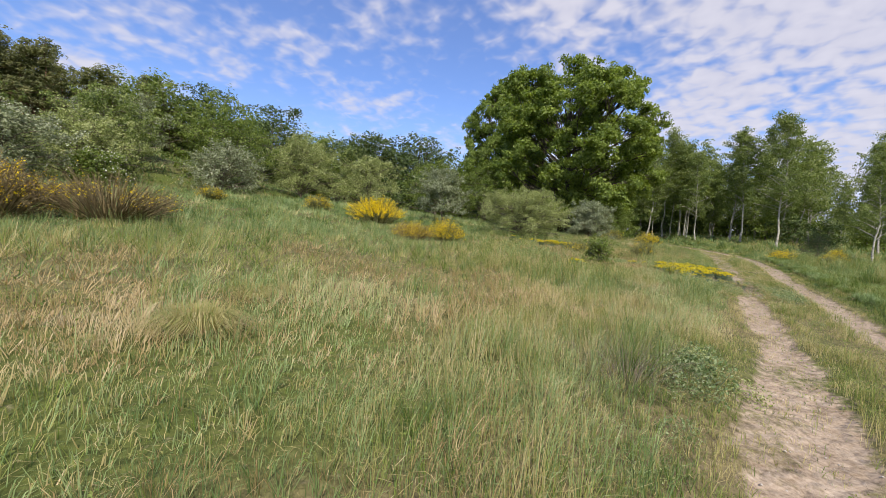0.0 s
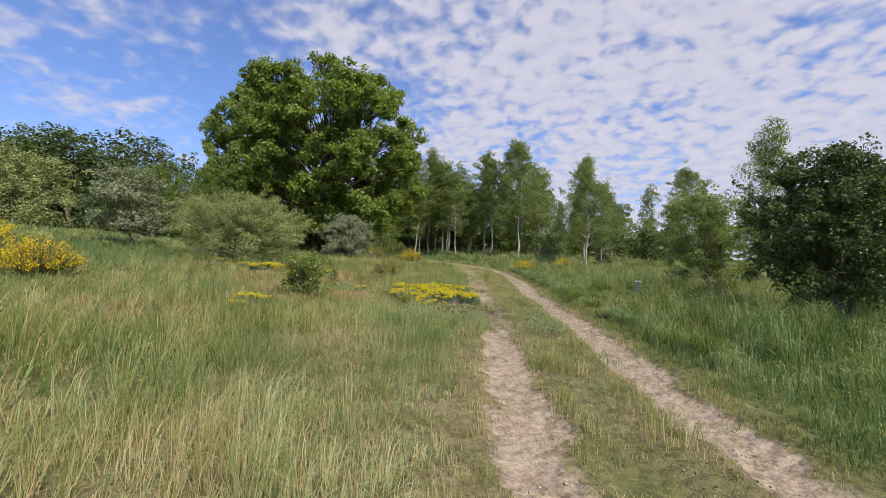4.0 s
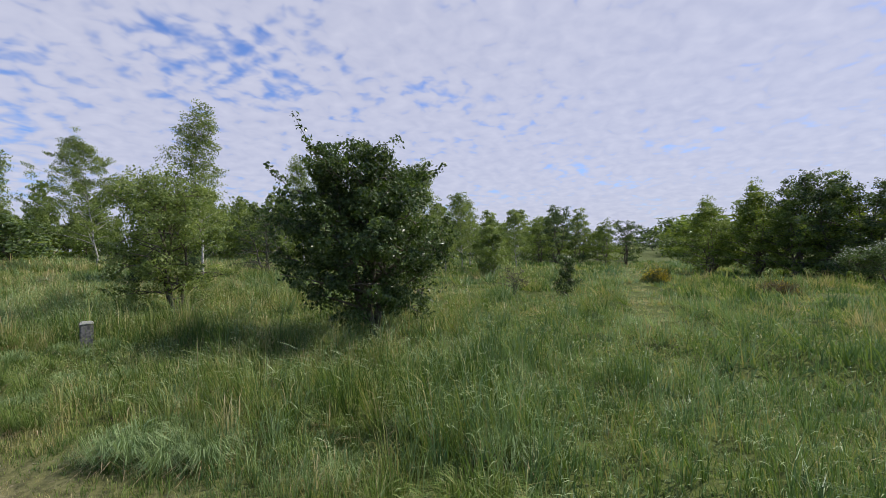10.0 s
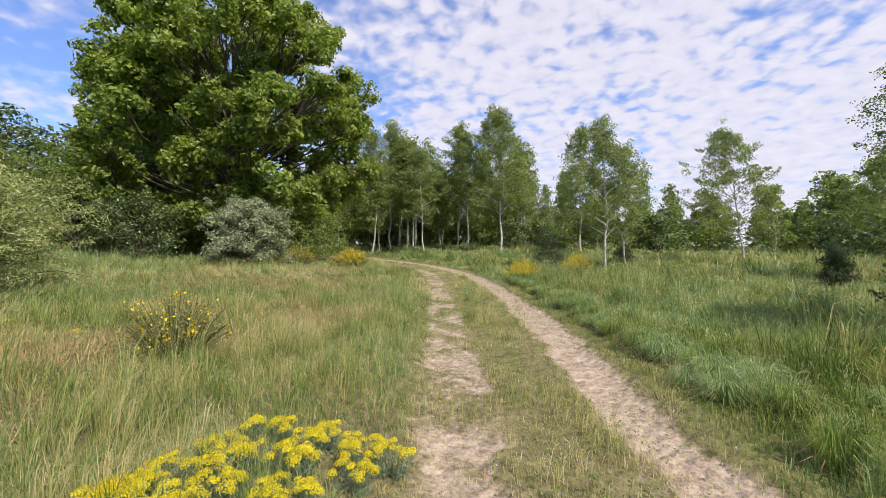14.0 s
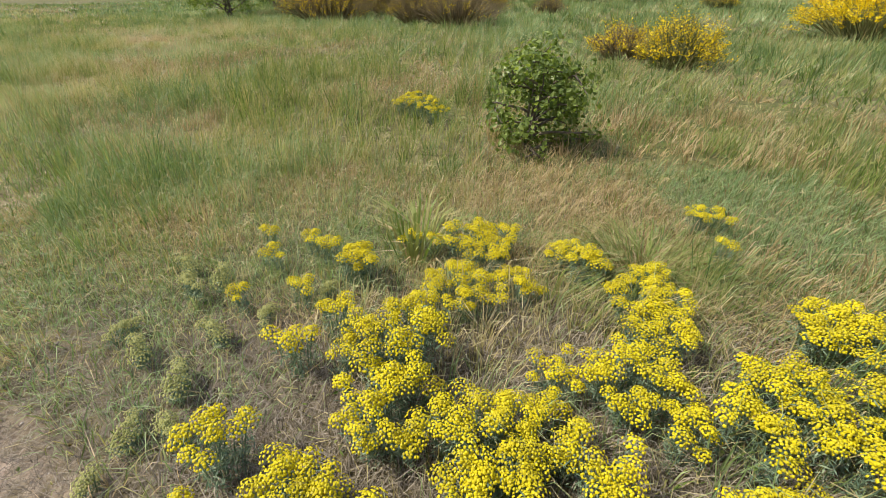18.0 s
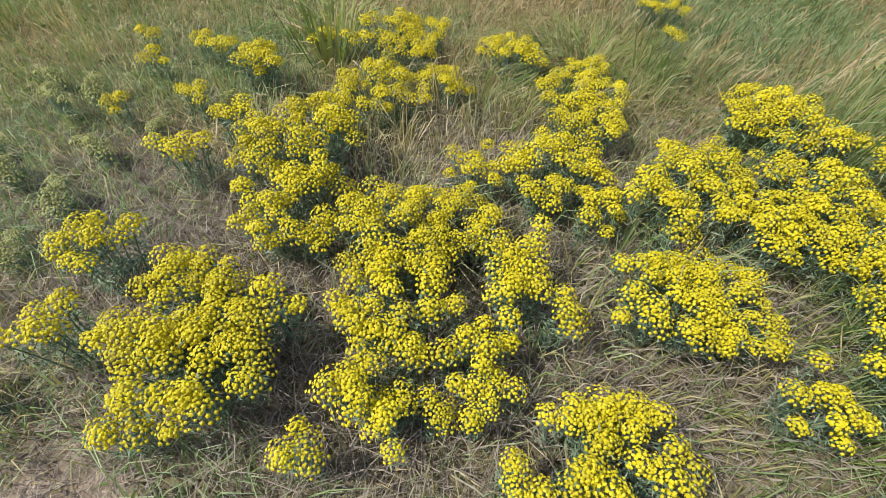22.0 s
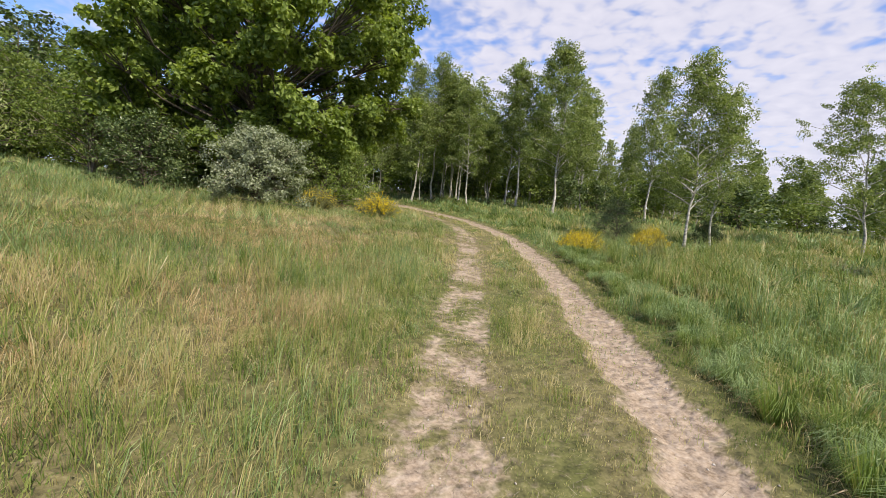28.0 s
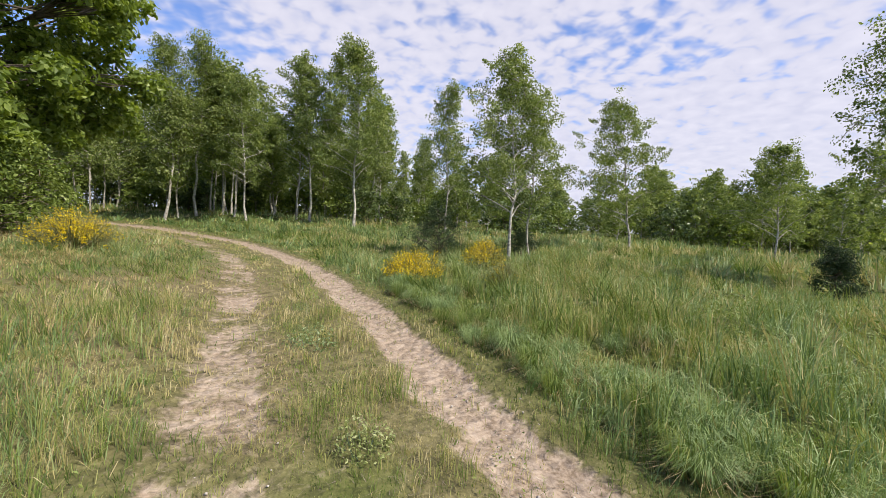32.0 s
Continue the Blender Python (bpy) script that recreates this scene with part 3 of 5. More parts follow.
def bush(name, label, seed, h, w, leaves, leaf, leafmat, at, stems=5, wind=(0, 0.3), foot=0.12, spread=None, blossom=None, category="shrub", group="", rise=0.45, turn=0.0, hang=0.0, aspect=0.6, limbs=26, profile=None, twigs=0.3, sides=6, shear=0.0, per_limb=7, shoots=0.0, loose=0.75, splay=0.35):
    rng = np.random.default_rng(seed)
    g = grow(rng, h, 0.018 * h + 0.012, profile or dome(w), foot, limbs, per_limb, spread or 0.11 * w ** 0.7 + 0.05, leaves, leaf, rise=rise, wind=wind, stems=stems, wobble=0.25, up=0.3, hang=hang, aspect=aspect, twigs=twigs, shoots=shoots, loose=loose, splay=splay)
    if shear:
        for pts in [line[0] for line in g[0]] + [g[1]]:
            pts[:, 2] += shear * pts[:, 1] * np.clip(pts[:, 2] / h, 0, 1)
    bl = None
    if blossom:
        count, size, mat, text = blossom
        c = g[1].reshape(-1, 4, 3).mean(1)
        mid = np.array([0, 0, h * 0.5])
        out = np.linalg.norm((c - mid) / (w / 2, w / 2, h / 2), axis=1) + rng.uniform(0, 0.5, len(c))
        pick = np.argsort(-out)[: count * 2]
        pick = rng.choice(pick, min(count, len(pick)), replace=False)
        bv, bf = leaf_quads(rng, c[pick] + rng.normal(size=(len(pick), 3)) * 0.03, size, 0.8, 0.9)
        bl = (bv, bf, np.repeat(rng.random(len(pick)), 4), mat, text)
    return plant(name, label, category, group, g, M_TWIG, leafmat, crown="foliage", at=at, turn=turn, blossom=bl, sides=sides)


# birches that stand out one by one along the track
birch(101, 12.2, 5.6, 15000, 0.15, 0.25, at=(33.5, 41.0), label="tall silver birch with sparse pale top by the track")
birch(102, 6.8, 3.7, 12000, 0.085, 0.2, at=(27.2, 26.7), label="silver birch with thin white trunk at the meadow's edge")
birch(103, 5.9, 3.2, 9000, 0.085, 0.2, at=(28.8, 26.7), label="slender silver birch with white trunk in the meadow")
birch(104, 7.7, 5.0, 14000, 0.095, 0.16, at=(36.9, 25.0), label="single silver birch with drooping twigs in green meadow")
birch(105, 7.4, 2.3, 9000, 0.085, 0.3, at=(29.05, 17.3), wind=(0, 0.1), label="tall thin silver birch with airy top in the meadow")
bush("birch_tree", "young bushy birch in tall green grass", 106, 3.35, 2.4, 24000, 0.062, M_BIRCH_LEAF, (20.1, 15.3), stems=5, foot=0.12, category="tree", group="birches by the track", limbs=60, spread=0.24, rise=0.5, per_limb=5, shoots=0.3, profile=lambda h: 1.12 * math.sin(math.pi * min(0.97, 0.08 + 0.80 * h)) ** 0.9, wind=(0, 0.2))
birch(107, 11.4, 3.7, 9000, 0.14, 0.35, at=(25.9, 49.6), label="tall birch with white trunk at the wood's edge")
birch(108, 12.0, 3.5, 9000, 0.14, 0.35, at=(27.9, 49.9), label="tall birch with bent white trunk at the wood's edge")
birch(109, 8.8, 2.9, 8000, 0.13, 0.25, at=(28.6, 45.1), label="slim birch in pale leaf at the wood's edge")
birch(110, 11.3, 4.4, 10000, 0.15, 0.3, at=(32.8, 44.6), label="tall birch with reddish pale top at the wood's edge")
birch(111, 11.1, 3.0, 7000, 0.15, 0.25, at=(40.2, 38.4), label="narrow birch behind the meadow birches")
birch(112, 4.9, 3.3, 8000, 0.09, 0.2, at=(36.2, 19.4), label="small round birch in the meadow")
birch(113, 7.2, 5.2, 9000, 0.12, 0.18, at=(40.6, 11.8), label="broad birch in fresh green leaf on the meadow")
birch(114, 8.6, 2.5, 6000, 0.12, 0.25, at=(43.6, 14.2), label="tall narrow birch on the meadow")
birch(115, 7.0, 2.7, 6000, 0.12, 0.25, at=(42.4, 9.5), label="narrow birch on the far meadow")
birch(116, 4.2, 3.1, 7000, 0.09, 0.12, at=(35.9, 8.8), label="small bushy birch on the far meadow")
birch(117, 6.3, 2.6, 7000, 0.1, 0.2, at=(32.0, 6.8), label="tall birch behind the hawthorn")
for k, (x, y, h, w) in enumerate([(33.7, 5.2, 4.2, 2.4), (34.8, 1.5, 3.6, 2.2), (39.8, -2.1, 4.6, 2.6), (30.2, 8.7, 4.8, 2.4), (28.5, 4.0, 2.6, 1.8), (42.0, 1.0, 5.6, 2.8)]):
    birch(160 + k, h, w, 5000, 0.1, 0.1, at=(x, y), label="small light green birch on the far meadow", group="far meadow trees")
birch(118, 5.4, 2.4, 6000, 0.1, 0.2, at=(37.3, 3.1), label="thin birch on the far meadow")

# the birch wood and the far rows: a few trees drawn once, then repeated
rng_wood = np.random.default_rng(77)
wood_a = [birch(130 + k, (9.5, 10.5, 8.5, 11.0)[k], (2.6, 3.2, 2.4, 3.0)[k], 3000, 0.215, (0.3, 0.22, 0.2, 0.35)[k], 0.0, 4, group="birch wood", label="birch with pale trunk in the dense birch wood", at=(31 + 3 * k, 54 + 2 * k)) for k in range(4)]
count = 0
for k in range(600):
    y = rng_wood.uniform(45, 92)
    s = 4.0 + 34 * rng_wood.random() ** 1.25
    x = float(np.interp(y, TRACK_Y, TRACK_X)) + s
    if math.hypot(x - 33.5, y - 41) < 3 or (y < 47 and s < 7) or rng_wood.random() < 0.35 * (s > 20):
        continue
    again(wood_a[count % 4], x, y, rng_wood.uniform(0, 6.28), rng_wood.uniform(0.8, 1.1))
    count += 1
    if count > 165:
        break
for k in range(34):
    y = rng_wood.uniform(62, 96)
    x = float(np.interp(y, TRACK_Y, TRACK_X)) + rng_wood.uniform(-9, 6)
    again(wood_a[k % 4], x, y, rng_wood.uniform(0, 6.28), rng_wood.uniform(0.7, 1.0))
far_a = [birch(140 + k, (6.5, 5.2, 7.6)[k], (3.6, 3.2, 3.4)[k], 1700, 0.27, 0.05, 0.0, 3, group="far meadow trees", name="meadow_tree", label="light green tree in the far row of trees", at=(56 + 4 * k, 30 - 6 * k)) for k in range(3)]
for k in range(120):
    b = math.radians(rng_wood.uniform(44, 112))
    d = rng_wood.uniform(40, 100) + (10 if b > math.radians(95) else 0)
    x, y = 12 + d * math.sin(b), 16 + d * math.cos(b)
    if y > 42 and x < 45:
        continue
    again(far_a[k % 3], x, y, rng_wood.uniform(0, 6.28), rng_wood.uniform(0.75, 1.15))
for k, (x, y, h) in enumerate([(70, -22, 1.15), (66, -27, 0.9), (74, -17, 1.1), (78, -24, 1.2), (63, -31, 0.75), (82, -12, 1.0)]):
    again(far_a[k % 3], x, y, k * 1.3, h, 1.6)

for k in range(60):
    b = math.radians(rng_wood.uniform(40, 96))
    d = rng_wood.uniform(55, 82)
    x, y = 12 + d * math.sin(b), 16 + d * math.cos(b)
    if y < 44:
        again(far_a[k % 3], x, y, rng_wood.uniform(0, 6.28), rng_wood.uniform(0.9, 1.25), 1.3)

# undergrowth that closes the wood
brush = [bush("undergrowth_bush", "dark green undergrowth in the birch wood", 145 + k, 3.2, 4.4, 1300, 0.28, (M_THORN_LEAF, M_OAK_LEAF)[k], (44 + 5 * k, 58), stems=4, foot=0.03, group="undergrowth", limbs=20, spread=0.5, twigs=0.0, sides=3) for k in range(2)]
for k in range(62):
    y = rng_wood.uniform(50, 95)
    s = rng_wood.uniform(7, 45)
    again(brush[k % 2], float(np.interp(y, TRACK_Y, TRACK_X)) + s, y, rng_wood.uniform(0, 6.28), rng_wood.uniform(0.6, 1.15))
for k in range(50):
    b = math.radians(rng_wood.uniform(46, 108))
    d = rng_wood.uniform(45, 95)
    again(brush[k % 2], 12 + d * math.sin(b), 16 + d * math.cos(b), rng_wood.uniform(0, 6.28), rng_wood.uniform(0.6, 1.1))
for k in range(26):
    y = rng_wood.uniform(58, 90)
    again(brush[k % 2], float(np.interp(y, TRACK_Y, TRACK_X)) + rng_wood.uniform(-10, 8), y, rng_wood.uniform(0, 6.28), rng_wood.uniform(0.7, 1.1))
for k, (x, y) in enumerate([(37.3, 43.7), (42.9, 49.4), (44.5, 53.3), (45.5, 49.6), (51.9, 58.8), (38.2, 48.2), (41.9, 44.7)]):
    again(brush[k % 2], x, y, k * 1.3, 0.8)
for k, (x, y) in enumerate([(56.6, 42.3), (67.8, 46.9), (79.1, 51.1), (55.1, 41.2), (66.1, 46.1), (77.3, 50.6), (46.2, 35.0), (56.7, 40.8), (67.5, 46.2)]):
    again(brush[k % 2], x, y, k * 1.3, 1.0, 1.3)
for k in range(16):
    again(brush[k % 2], -2 + 1.5 * k, 52 + 3 * math.sin(k * 1.7), k * 1.9, 1.0 + 0.3 * math.sin(k * 2.3))

for k in range(46):
    b = math.radians(rng_wood.uniform(96, 200))
    d = rng_wood.uniform(90, 190)
    again(brush[k % 2], 10 + d * math.sin(b), 12 + d * math.cos(b), rng_wood.uniform(0, 6.28), rng_wood.uniform(1.6, 2.6), 1.5)
for k in range(26):
    b = math.radians(rng_wood.uniform(100, 124))
    d = rng_wood.uniform(52, 85)
    again(far_a[k % 3], 10 + d * math.sin(b), 12 + d * math.cos(b), rng_wood.uniform(0, 6.28), rng_wood.uniform(0.6, 0.95), 1.3)

# the dark clump of aspens on the right of the open ground
clump = [bush("alder_tree", "tall dark green alder in a dense clump", 150 + k, 6.3, 4.2, 8200, 0.135, (M_OAK_LEAF, M_THORN_LEAF, M_OAK_LEAF)[k], (31 - 3.2 * k, -15.5 - 1.3 * k), stems=3, category="tree", group="alder clump", foot=0.04, limbs=36, profile=egg(5.2, 0.5), wind=(0, 0.4), spread=0.33, twigs=0.0, sides=4) for k in range(3)]
for k, (x, y, h) in enumerate([(33, -13.5, 0.85), (29.5, -17, 1.05), (27.5, -17.2, 1.0), (24, -19.5, 0.95), (22, -18.8, 1.05), (20, -20.5, 1.0), (35, -16, 0.9), (30, -20, 1.0), (26, -22, 1.1), (17.5, -21, 0.95), (15, -22.5, 1.0), (31.5, -16.2, 0.9), (28.6, -15.4, 0.85), (26, -17.4, 0.9), (23.2, -17.6, 0.9), (33.6, -18.5, 0.95)]):
    again(clump[k % 3], x, y, k * 2.1, h)


for k, (x, y, h) in enumerate([(50.6, -9.4, 0.76), (52.4, -12.6, 1.07), (53.0, -15.7, 1.04), (49.8, -17.1, 0.82), (52.6, -21.9, 0.85), (51.1, -5.5, 0.7)]):
    again(clump[k % 3], x, y, k * 1.7, h, 1.15)

# ---- the big oak ----
def big_oak():
    """A broad oak: bough lobes over a round crown that reaches nearly to the ground."""
    rng = np.random.default_rng(9)
    lines = []
    trunk = stem_line(rng, 11.0, 0.08, 10)
    tt = np.linspace(0, 1, 10)
    lines.append((trunk, np.interp(tt, [0, 0.06, 1], [0.62, 0.46, 0.10])))
    lobes = 190
    sub, way_out, girths = [], [], []
    for i in range(lobes):
        up = -0.95 + 1.89 * (i + 0.5) / lobes
        a = i * 2.39996 + rng.uniform(-0.4, 0.4)
        r = math.sqrt(max(0.02, 1 - min(1, abs(up)) ** (2.4 if up > 0 else 3.6))) * rng.uniform(0.68, 1.0)
        if i % 4 == 0:
            r *= rng.uniform(0.3, 0.62)
        end = np.array([6.2 * r * math.cos(a), 6.2 * r * math.sin(a), 7.1 + 6.0 * up * rng.uniform(0.86, 1.0)])
        end[:2] += (vnoise(end[0], end[2], 0.3, 5) - 0.5) * 1.6
        z = np.clip((end[2] * 0.62 - 0.3) / 11.0, 0.12, 0.95)
        p0 = np.array([np.interp(z, tt, trunk[:, c]) for c in range(3)])
        q = np.linspace(0, 1, 6)[:, None]
        mid = (p0 + end) / 2 + rng.normal(size=3) * 0.9
        curve = (1 - q) ** 2 * p0 + 2 * q * (1 - q) * mid + q ** 2 * end
        lines.append((curve, np.linspace(0.06 * (1.1 - z) + 0.02, 0.015, 6)))
        # a bough lobe: small sprays over its upper and outer side
        lobe = rng.uniform(0.8, 1.4)
        away = unit((end - (0, 0, 6.0))[None])[0]
        for _ in range(12):
            d = unit((rng.normal(size=3) + 0.75 * away + (0, 0, 0.35))[None])[0]
            hub = end + d * lobe * rng.uniform(0.25, 1.1) * (1, 1, 0.75)
            if rng.random() < 0.4:
                lines.append((np.array([curve[4], (curve[4] + hub) / 2 + rng.normal(size=3) * 0.12, hub]), np.array([0.03, 0.02, 0.01])))
            sub.append(hub)
            way_out.append(d)
            girths.append(rng.uniform(0.3, 0.52))
    sub, way_out, girths = np.array(sub), np.array(way_out), np.array(girths)
    n = 145000
    p = girths ** 2
    pick = rng.choice(len(sub), n, p=p / p.sum())
    off = unit(rng.normal(size=(n, 3)) + 0.3 * way_out[pick])
    c = sub[pick] + off * (girths[pick] * rng.uniform(0.3, 1.15, n))[:, None] * (1, 1, 0.7)
    c[:, 2] = np.maximum(c[:, 2], 0.5)
    v, f = leaf_quads(rng, c, 0.205, 0.5, 0.65, 0.0, 0.6 * off + 0.6 * way_out[pick], 0.85)
    tint = 0.4 * rng.random(len(sub))[pick] + 0.6 * rng.random(n) ** 1.2
    return plant("oak_tree", "big old oak with a broad leafy crown", "tree", "", (lines, v, f, np.repeat(np.clip(tint, 0, 1), 4)), M_OAK_BARK, M_BRIGHT_OAK, at=(14.2, 41.2), size=1.12, sides=8)


oak = big_oak()
far_oak = again(oak, 10.9, 53.0, 2.2, 1.25, 0.68)
tagged(far_oak, "tall oak with a dense crown behind the big one")

# ---- shrubs on the right of the track ----
bush("hawthorn_bush", "dense dark green hawthorn swept by the wind", 207, 3.35, 3.6, 46000, 0.066, M_THORN_LEAF, (16.25, 10.88), stems=8, wind=(-0.05, 0.14), foot=0.14, limbs=110, spread=0.20, rise=0.6, shear=0.06, per_limb=5, shoots=0.42, loose=1.1, profile=lambda h: 1.42 * float(np.interp(h, [0, 0.1, 0.25, 0.45, 0.65, 0.85, 1], [0.2, 0.34, 0.72, 1.0, 0.98, 0.66, 0.25])))
bush("hawthorn_bush", "small hawthorn with a bare dark stem", 202, 2.2, 1.7, 9000, 0.055, M_THORN_LEAF, (18.9, 9.5), stems=2, foot=0.35, wind=(0.1, 0.4))
bush("young_oak", "thin dark sapling in the long grass", 203, 1.35, 0.7, 2600, 0.06, M_THORN_LEAF, (20.7, 4.5), stems=1, foot=0.15, limbs=12)
bush("twiggy_shrub", "half bare twiggy shrub in the meadow", 204, 1.1, 1.6, 900, 0.05, M_WILLOW_LEAF, (21.4, 6.0), stems=7, foot=0.2, limbs=20)
bush("hawthorn_bush", "small spreading hawthorn with white blossom", 205, 1.5, 2.6, 6000, 0.07, M_THORN_LEAF, (19.9, -8.1), stems=1, foot=0.45, limbs=16, blossom=(320, 0.06, M_WHITE_FLOWER, "white blossom"), wind=(0.3, -0.2))
for k, (x, y, h, w) in enumerate([(27.0, 18.7, 1.3, 0.7), (30.2, 14.9, 3.3, 2.4), (25.6, 28.4, 1.6, 1.9), (29.5, 27.3, 1.1, 1.2), (25.5, 16.6, 1.1, 0.6), (34.0, 12.5, 1.9, 1.4)]):
    bush("juniper_bush", "dark evergreen juniper in the meadow", 210 + k, h, w, 8000, 0.06, M_JUNIPER, (x, y), stems=3, foot=0.02, limbs=30, group="junipers", profile=cone(w * 1.25), rise=0.5, aspect=0.3)

# ---- shrubs on the left of the track ----
bush("willow_bush", "round grey-green willow bush at the meadow's edge", 301, 2.3, 5.0, 62000, 0.066, M_WILLOW_LEAF, (7.1, 25.2), stems=11, foot=0.03, limbs=150, spread=0.27, rise=0.55, aspect=0.35, wind=(0.1, 0.2), per_limb=5, shoots=0.35, splay=0.9, profile=lambda h: 2.2 * math.sqrt(max(0.03, 1 - h ** 2.2)))
bush("silvery_bush", "silvery white-leaved bush before the oak", 302, 2.65, 3.0, 26000, 0.08, M_GREY_LEAF, (13.3, 32.8), stems=6, foot=0.06, limbs=60, spread=0.3, rise=0.65, wind=(0.0, 0.3), per_limb=4, shoots=0.45)
bush("apple_bush", "pale bush with whitish leaves on a short trunk", 303, 3.4, 3.6, 14000, 0.10, M_GREY_LEAF, (3.0, 30.5), stems=2, foot=0.2, limbs=44, per_limb=4, shoots=0.4)
bush("young_tree", "small green sapling with broad leaves in the meadow", 304, 0.82, 0.85, 3000, 0.046, M_OAK_LEAF, (7.42, 16.03), stems=4, foot=0.03, limbs=30, spread=0.13, per_limb=4, shoots=0.1, aspect=0.75)
bush("young_tree", "tiny green seedling in the grass", 305, 0.38, 0.26, 320, 0.035, M_OAK_LEAF, (8.73, 18.65), stems=1, foot=0.2, limbs=8, spread=0.05)
for k, (name, label, x, y, h, w, mat, leaf, n) in enumerate([
    ("thorn_tree", "big leafy shrub at the foot of the hill", -19.2, 6.1, 5.0, 9.0, M_OAK_LEAF, 0.2, 8000),
    ("hazel_bush", "tall green hazel at the foot of the hill", -25.5, 25.5, 4.6, 8.0, M_BIRCH_LEAF, 0.2, 8000),
    ("hawthorn_bush", "hawthorn in white blossom below the hill", -15.3, 21.0, 2.9, 4.3, M_GREY_LEAF, 0.13, 6000),
    ("elder_bush", "elder bush with white flower heads", -12.7, 22.8, 1.6, 2.0, M_OAK_LEAF, 0.13, 2600),
    ("sallow_bush", "grey-leaved sallow below the hill", -20.1, 33.6, 4.4, 5.0, M_GREY_LEAF, 0.16, 6500),
    ("hazel_bush", "rounded green hazel below the hill", -13.2, 34.9, 5.2, 6.2, M_OAK_LEAF, 0.17, 7500),
    ("sallow_bush", "rounded grey-green sallow below the hill", -8.6, 38.4, 4.9, 6.0, M_WILLOW_LEAF, 0.15, 8000),
    ("sallow_bush", "pale sallow at the edge of the meadow", -3.6, 39.0, 4.0, 5.6, M_WILLOW_LEAF, 0.14, 8000),
    ("hazel_bush", "green bush beside the oak", 6.9, 41.7, 5.6, 4.6, M_OAK_LEAF, 0.15, 7000),
    ("hazel_bush", "leafy bush behind the grey sallow", 2.5, 45.0, 5.5, 6.0, M_OAK_LEAF, 0.16, 6000),
    ("hawthorn_bush", "hawthorn bush with fresh pale leaves", -15.8, 25.5, 3.6, 5.0, M_WILLOW_LEAF, 0.14, 5500),
    ("hazel_bush", "green bush at the foot of the slope", -17.5, 29.5, 4.8, 5.2, M_BIRCH_LEAF, 0.16, 6000),
    ("sallow_bush", "grey-green sallow at the foot of the slope", -11.0, 30.5, 3.2, 4.6, M_GREY_LEAF, 0.14, 5500),
    ("hazel_bush", "dark green bush at the foot of the slope", -20.0, 15.5, 4.4, 6.0, M_THORN_LEAF, 0.17, 6000),
    ("hawthorn_bush", "pale green hawthorn on the slope", -21.0, 20.5, 4.0, 5.0, M_WILLOW_LEAF, 0.16, 5000),
    ("hazel_bush", "green hazel on the slope", -16.0, 0.5, 4.6, 6.5, M_OAK_LEAF, 0.18, 5500),
    ("sallow_bush", "pale sallow on the slope", -16.5, 9.5, 3.4, 5.0, M_WILLOW_LEAF, 0.15, 5500),
    ("hazel_bush", "low green bush between sallow and oak", 9.6, 37.0, 2.6, 3.4, M_THORN_LEAF, 0.12, 5000),
    ("hazel_bush", "low leafy bush at the oak's foot", 16.8, 37.2, 2.4, 4.2, M_OAK_LEAF, 0.13, 5000),
]):
    bush(name, label, 320 + k, h, w, int(n * 2.0), leaf * 0.84, mat, (x, y), stems=5, foot=0.05, limbs=80, spread=0.095 * w ** 0.8 + 0.06, per_limb=4, shoots=0.09 * h, group="shrubs below the hill", rise=0.5, blossom=(520, 0.065, M_WHITE_FLOWER, "white blossom") if "white" in label and "leaves" not in label else None)

# ---- wood on the hill ----
def pine(seed, h, w, at):
    rng = np.random.default_rng(seed)
    g = grow(rng, h, 0.012 * h + 0.04, lambda q: w / 2 * max(0.06, 1.04 - q) ** 0.75, 0.10, 40, 4, 0.42, 2700, 0.29, rise=0.22, wobble=0.08, up=0.8, aspect=0.4, twigs=0.0)
    return plant("pine_tree", "dark pine with a brownish crown on the hill", "tree", "pines on the hill", g, M_PINE_BARK, M_PINE, at=at, sides=4)


pines = [pine(400 + k, (8.4, 7.4, 9.2)[k], (5.0, 4.6, 4.6)[k], ((-41.0, 26.0), (-44.0, 20.0), (-40.0, 34.0))[k]) for k in range(3)]
greens = [bush("hill_tree", "broad green tree in the hill wood", 420 + k, (8.5, 7.5, 9.0)[k], (7.0, 6.2, 6.4)[k], 3300, 0.27, (M_OAK_LEAF, M_BIRCH_LEAF, M_THORN_LEAF)[k], ((-24, 52), (-14, 58), (-4, 62))[k], stems=2, category="tree", foot=0.1, limbs=36, spread=0.75, per_limb=3, group="trees on the hill", twigs=0.0, sides=4) for k in range(3)]
rng_hill = np.random.default_rng(88)
for k in range(280):
    b = math.radians(rng_hill.uniform(44, 108))
    d = rng_hill.uniform(53, 94)
    x, y = 11 - d * math.sin(b), 15 + d * math.cos(b)
    again(pines[k % 3], x, y, rng_hill.uniform(0, 6.28), rng_hill.uniform(0.66, 0.92), 1.25)
for k in range(90):
    b = math.radians(rng_hill.uniform(-4, 47))
    d = rng_hill.uniform(44, 85)
    x, y = 9 - d * math.sin(b), 14 + d * math.cos(b)
    if side(x, y) > -7:
        continue
    again(greens[k % 3], x, y, rng_hill.uniform(0, 6.28), rng_hill.uniform(0.85, 1.15), 1.25)
for k in range(26):
    b = math.radians(rng_hill.uniform(78, 118))
    d = rng_hill.uniform(36, 46)
    again(greens[k % 3], 11 - d * math.sin(b), 15 + d * math.cos(b), rng_hill.uniform(0, 6.28), rng_hill.uniform(0.35, 0.55), 1.2)


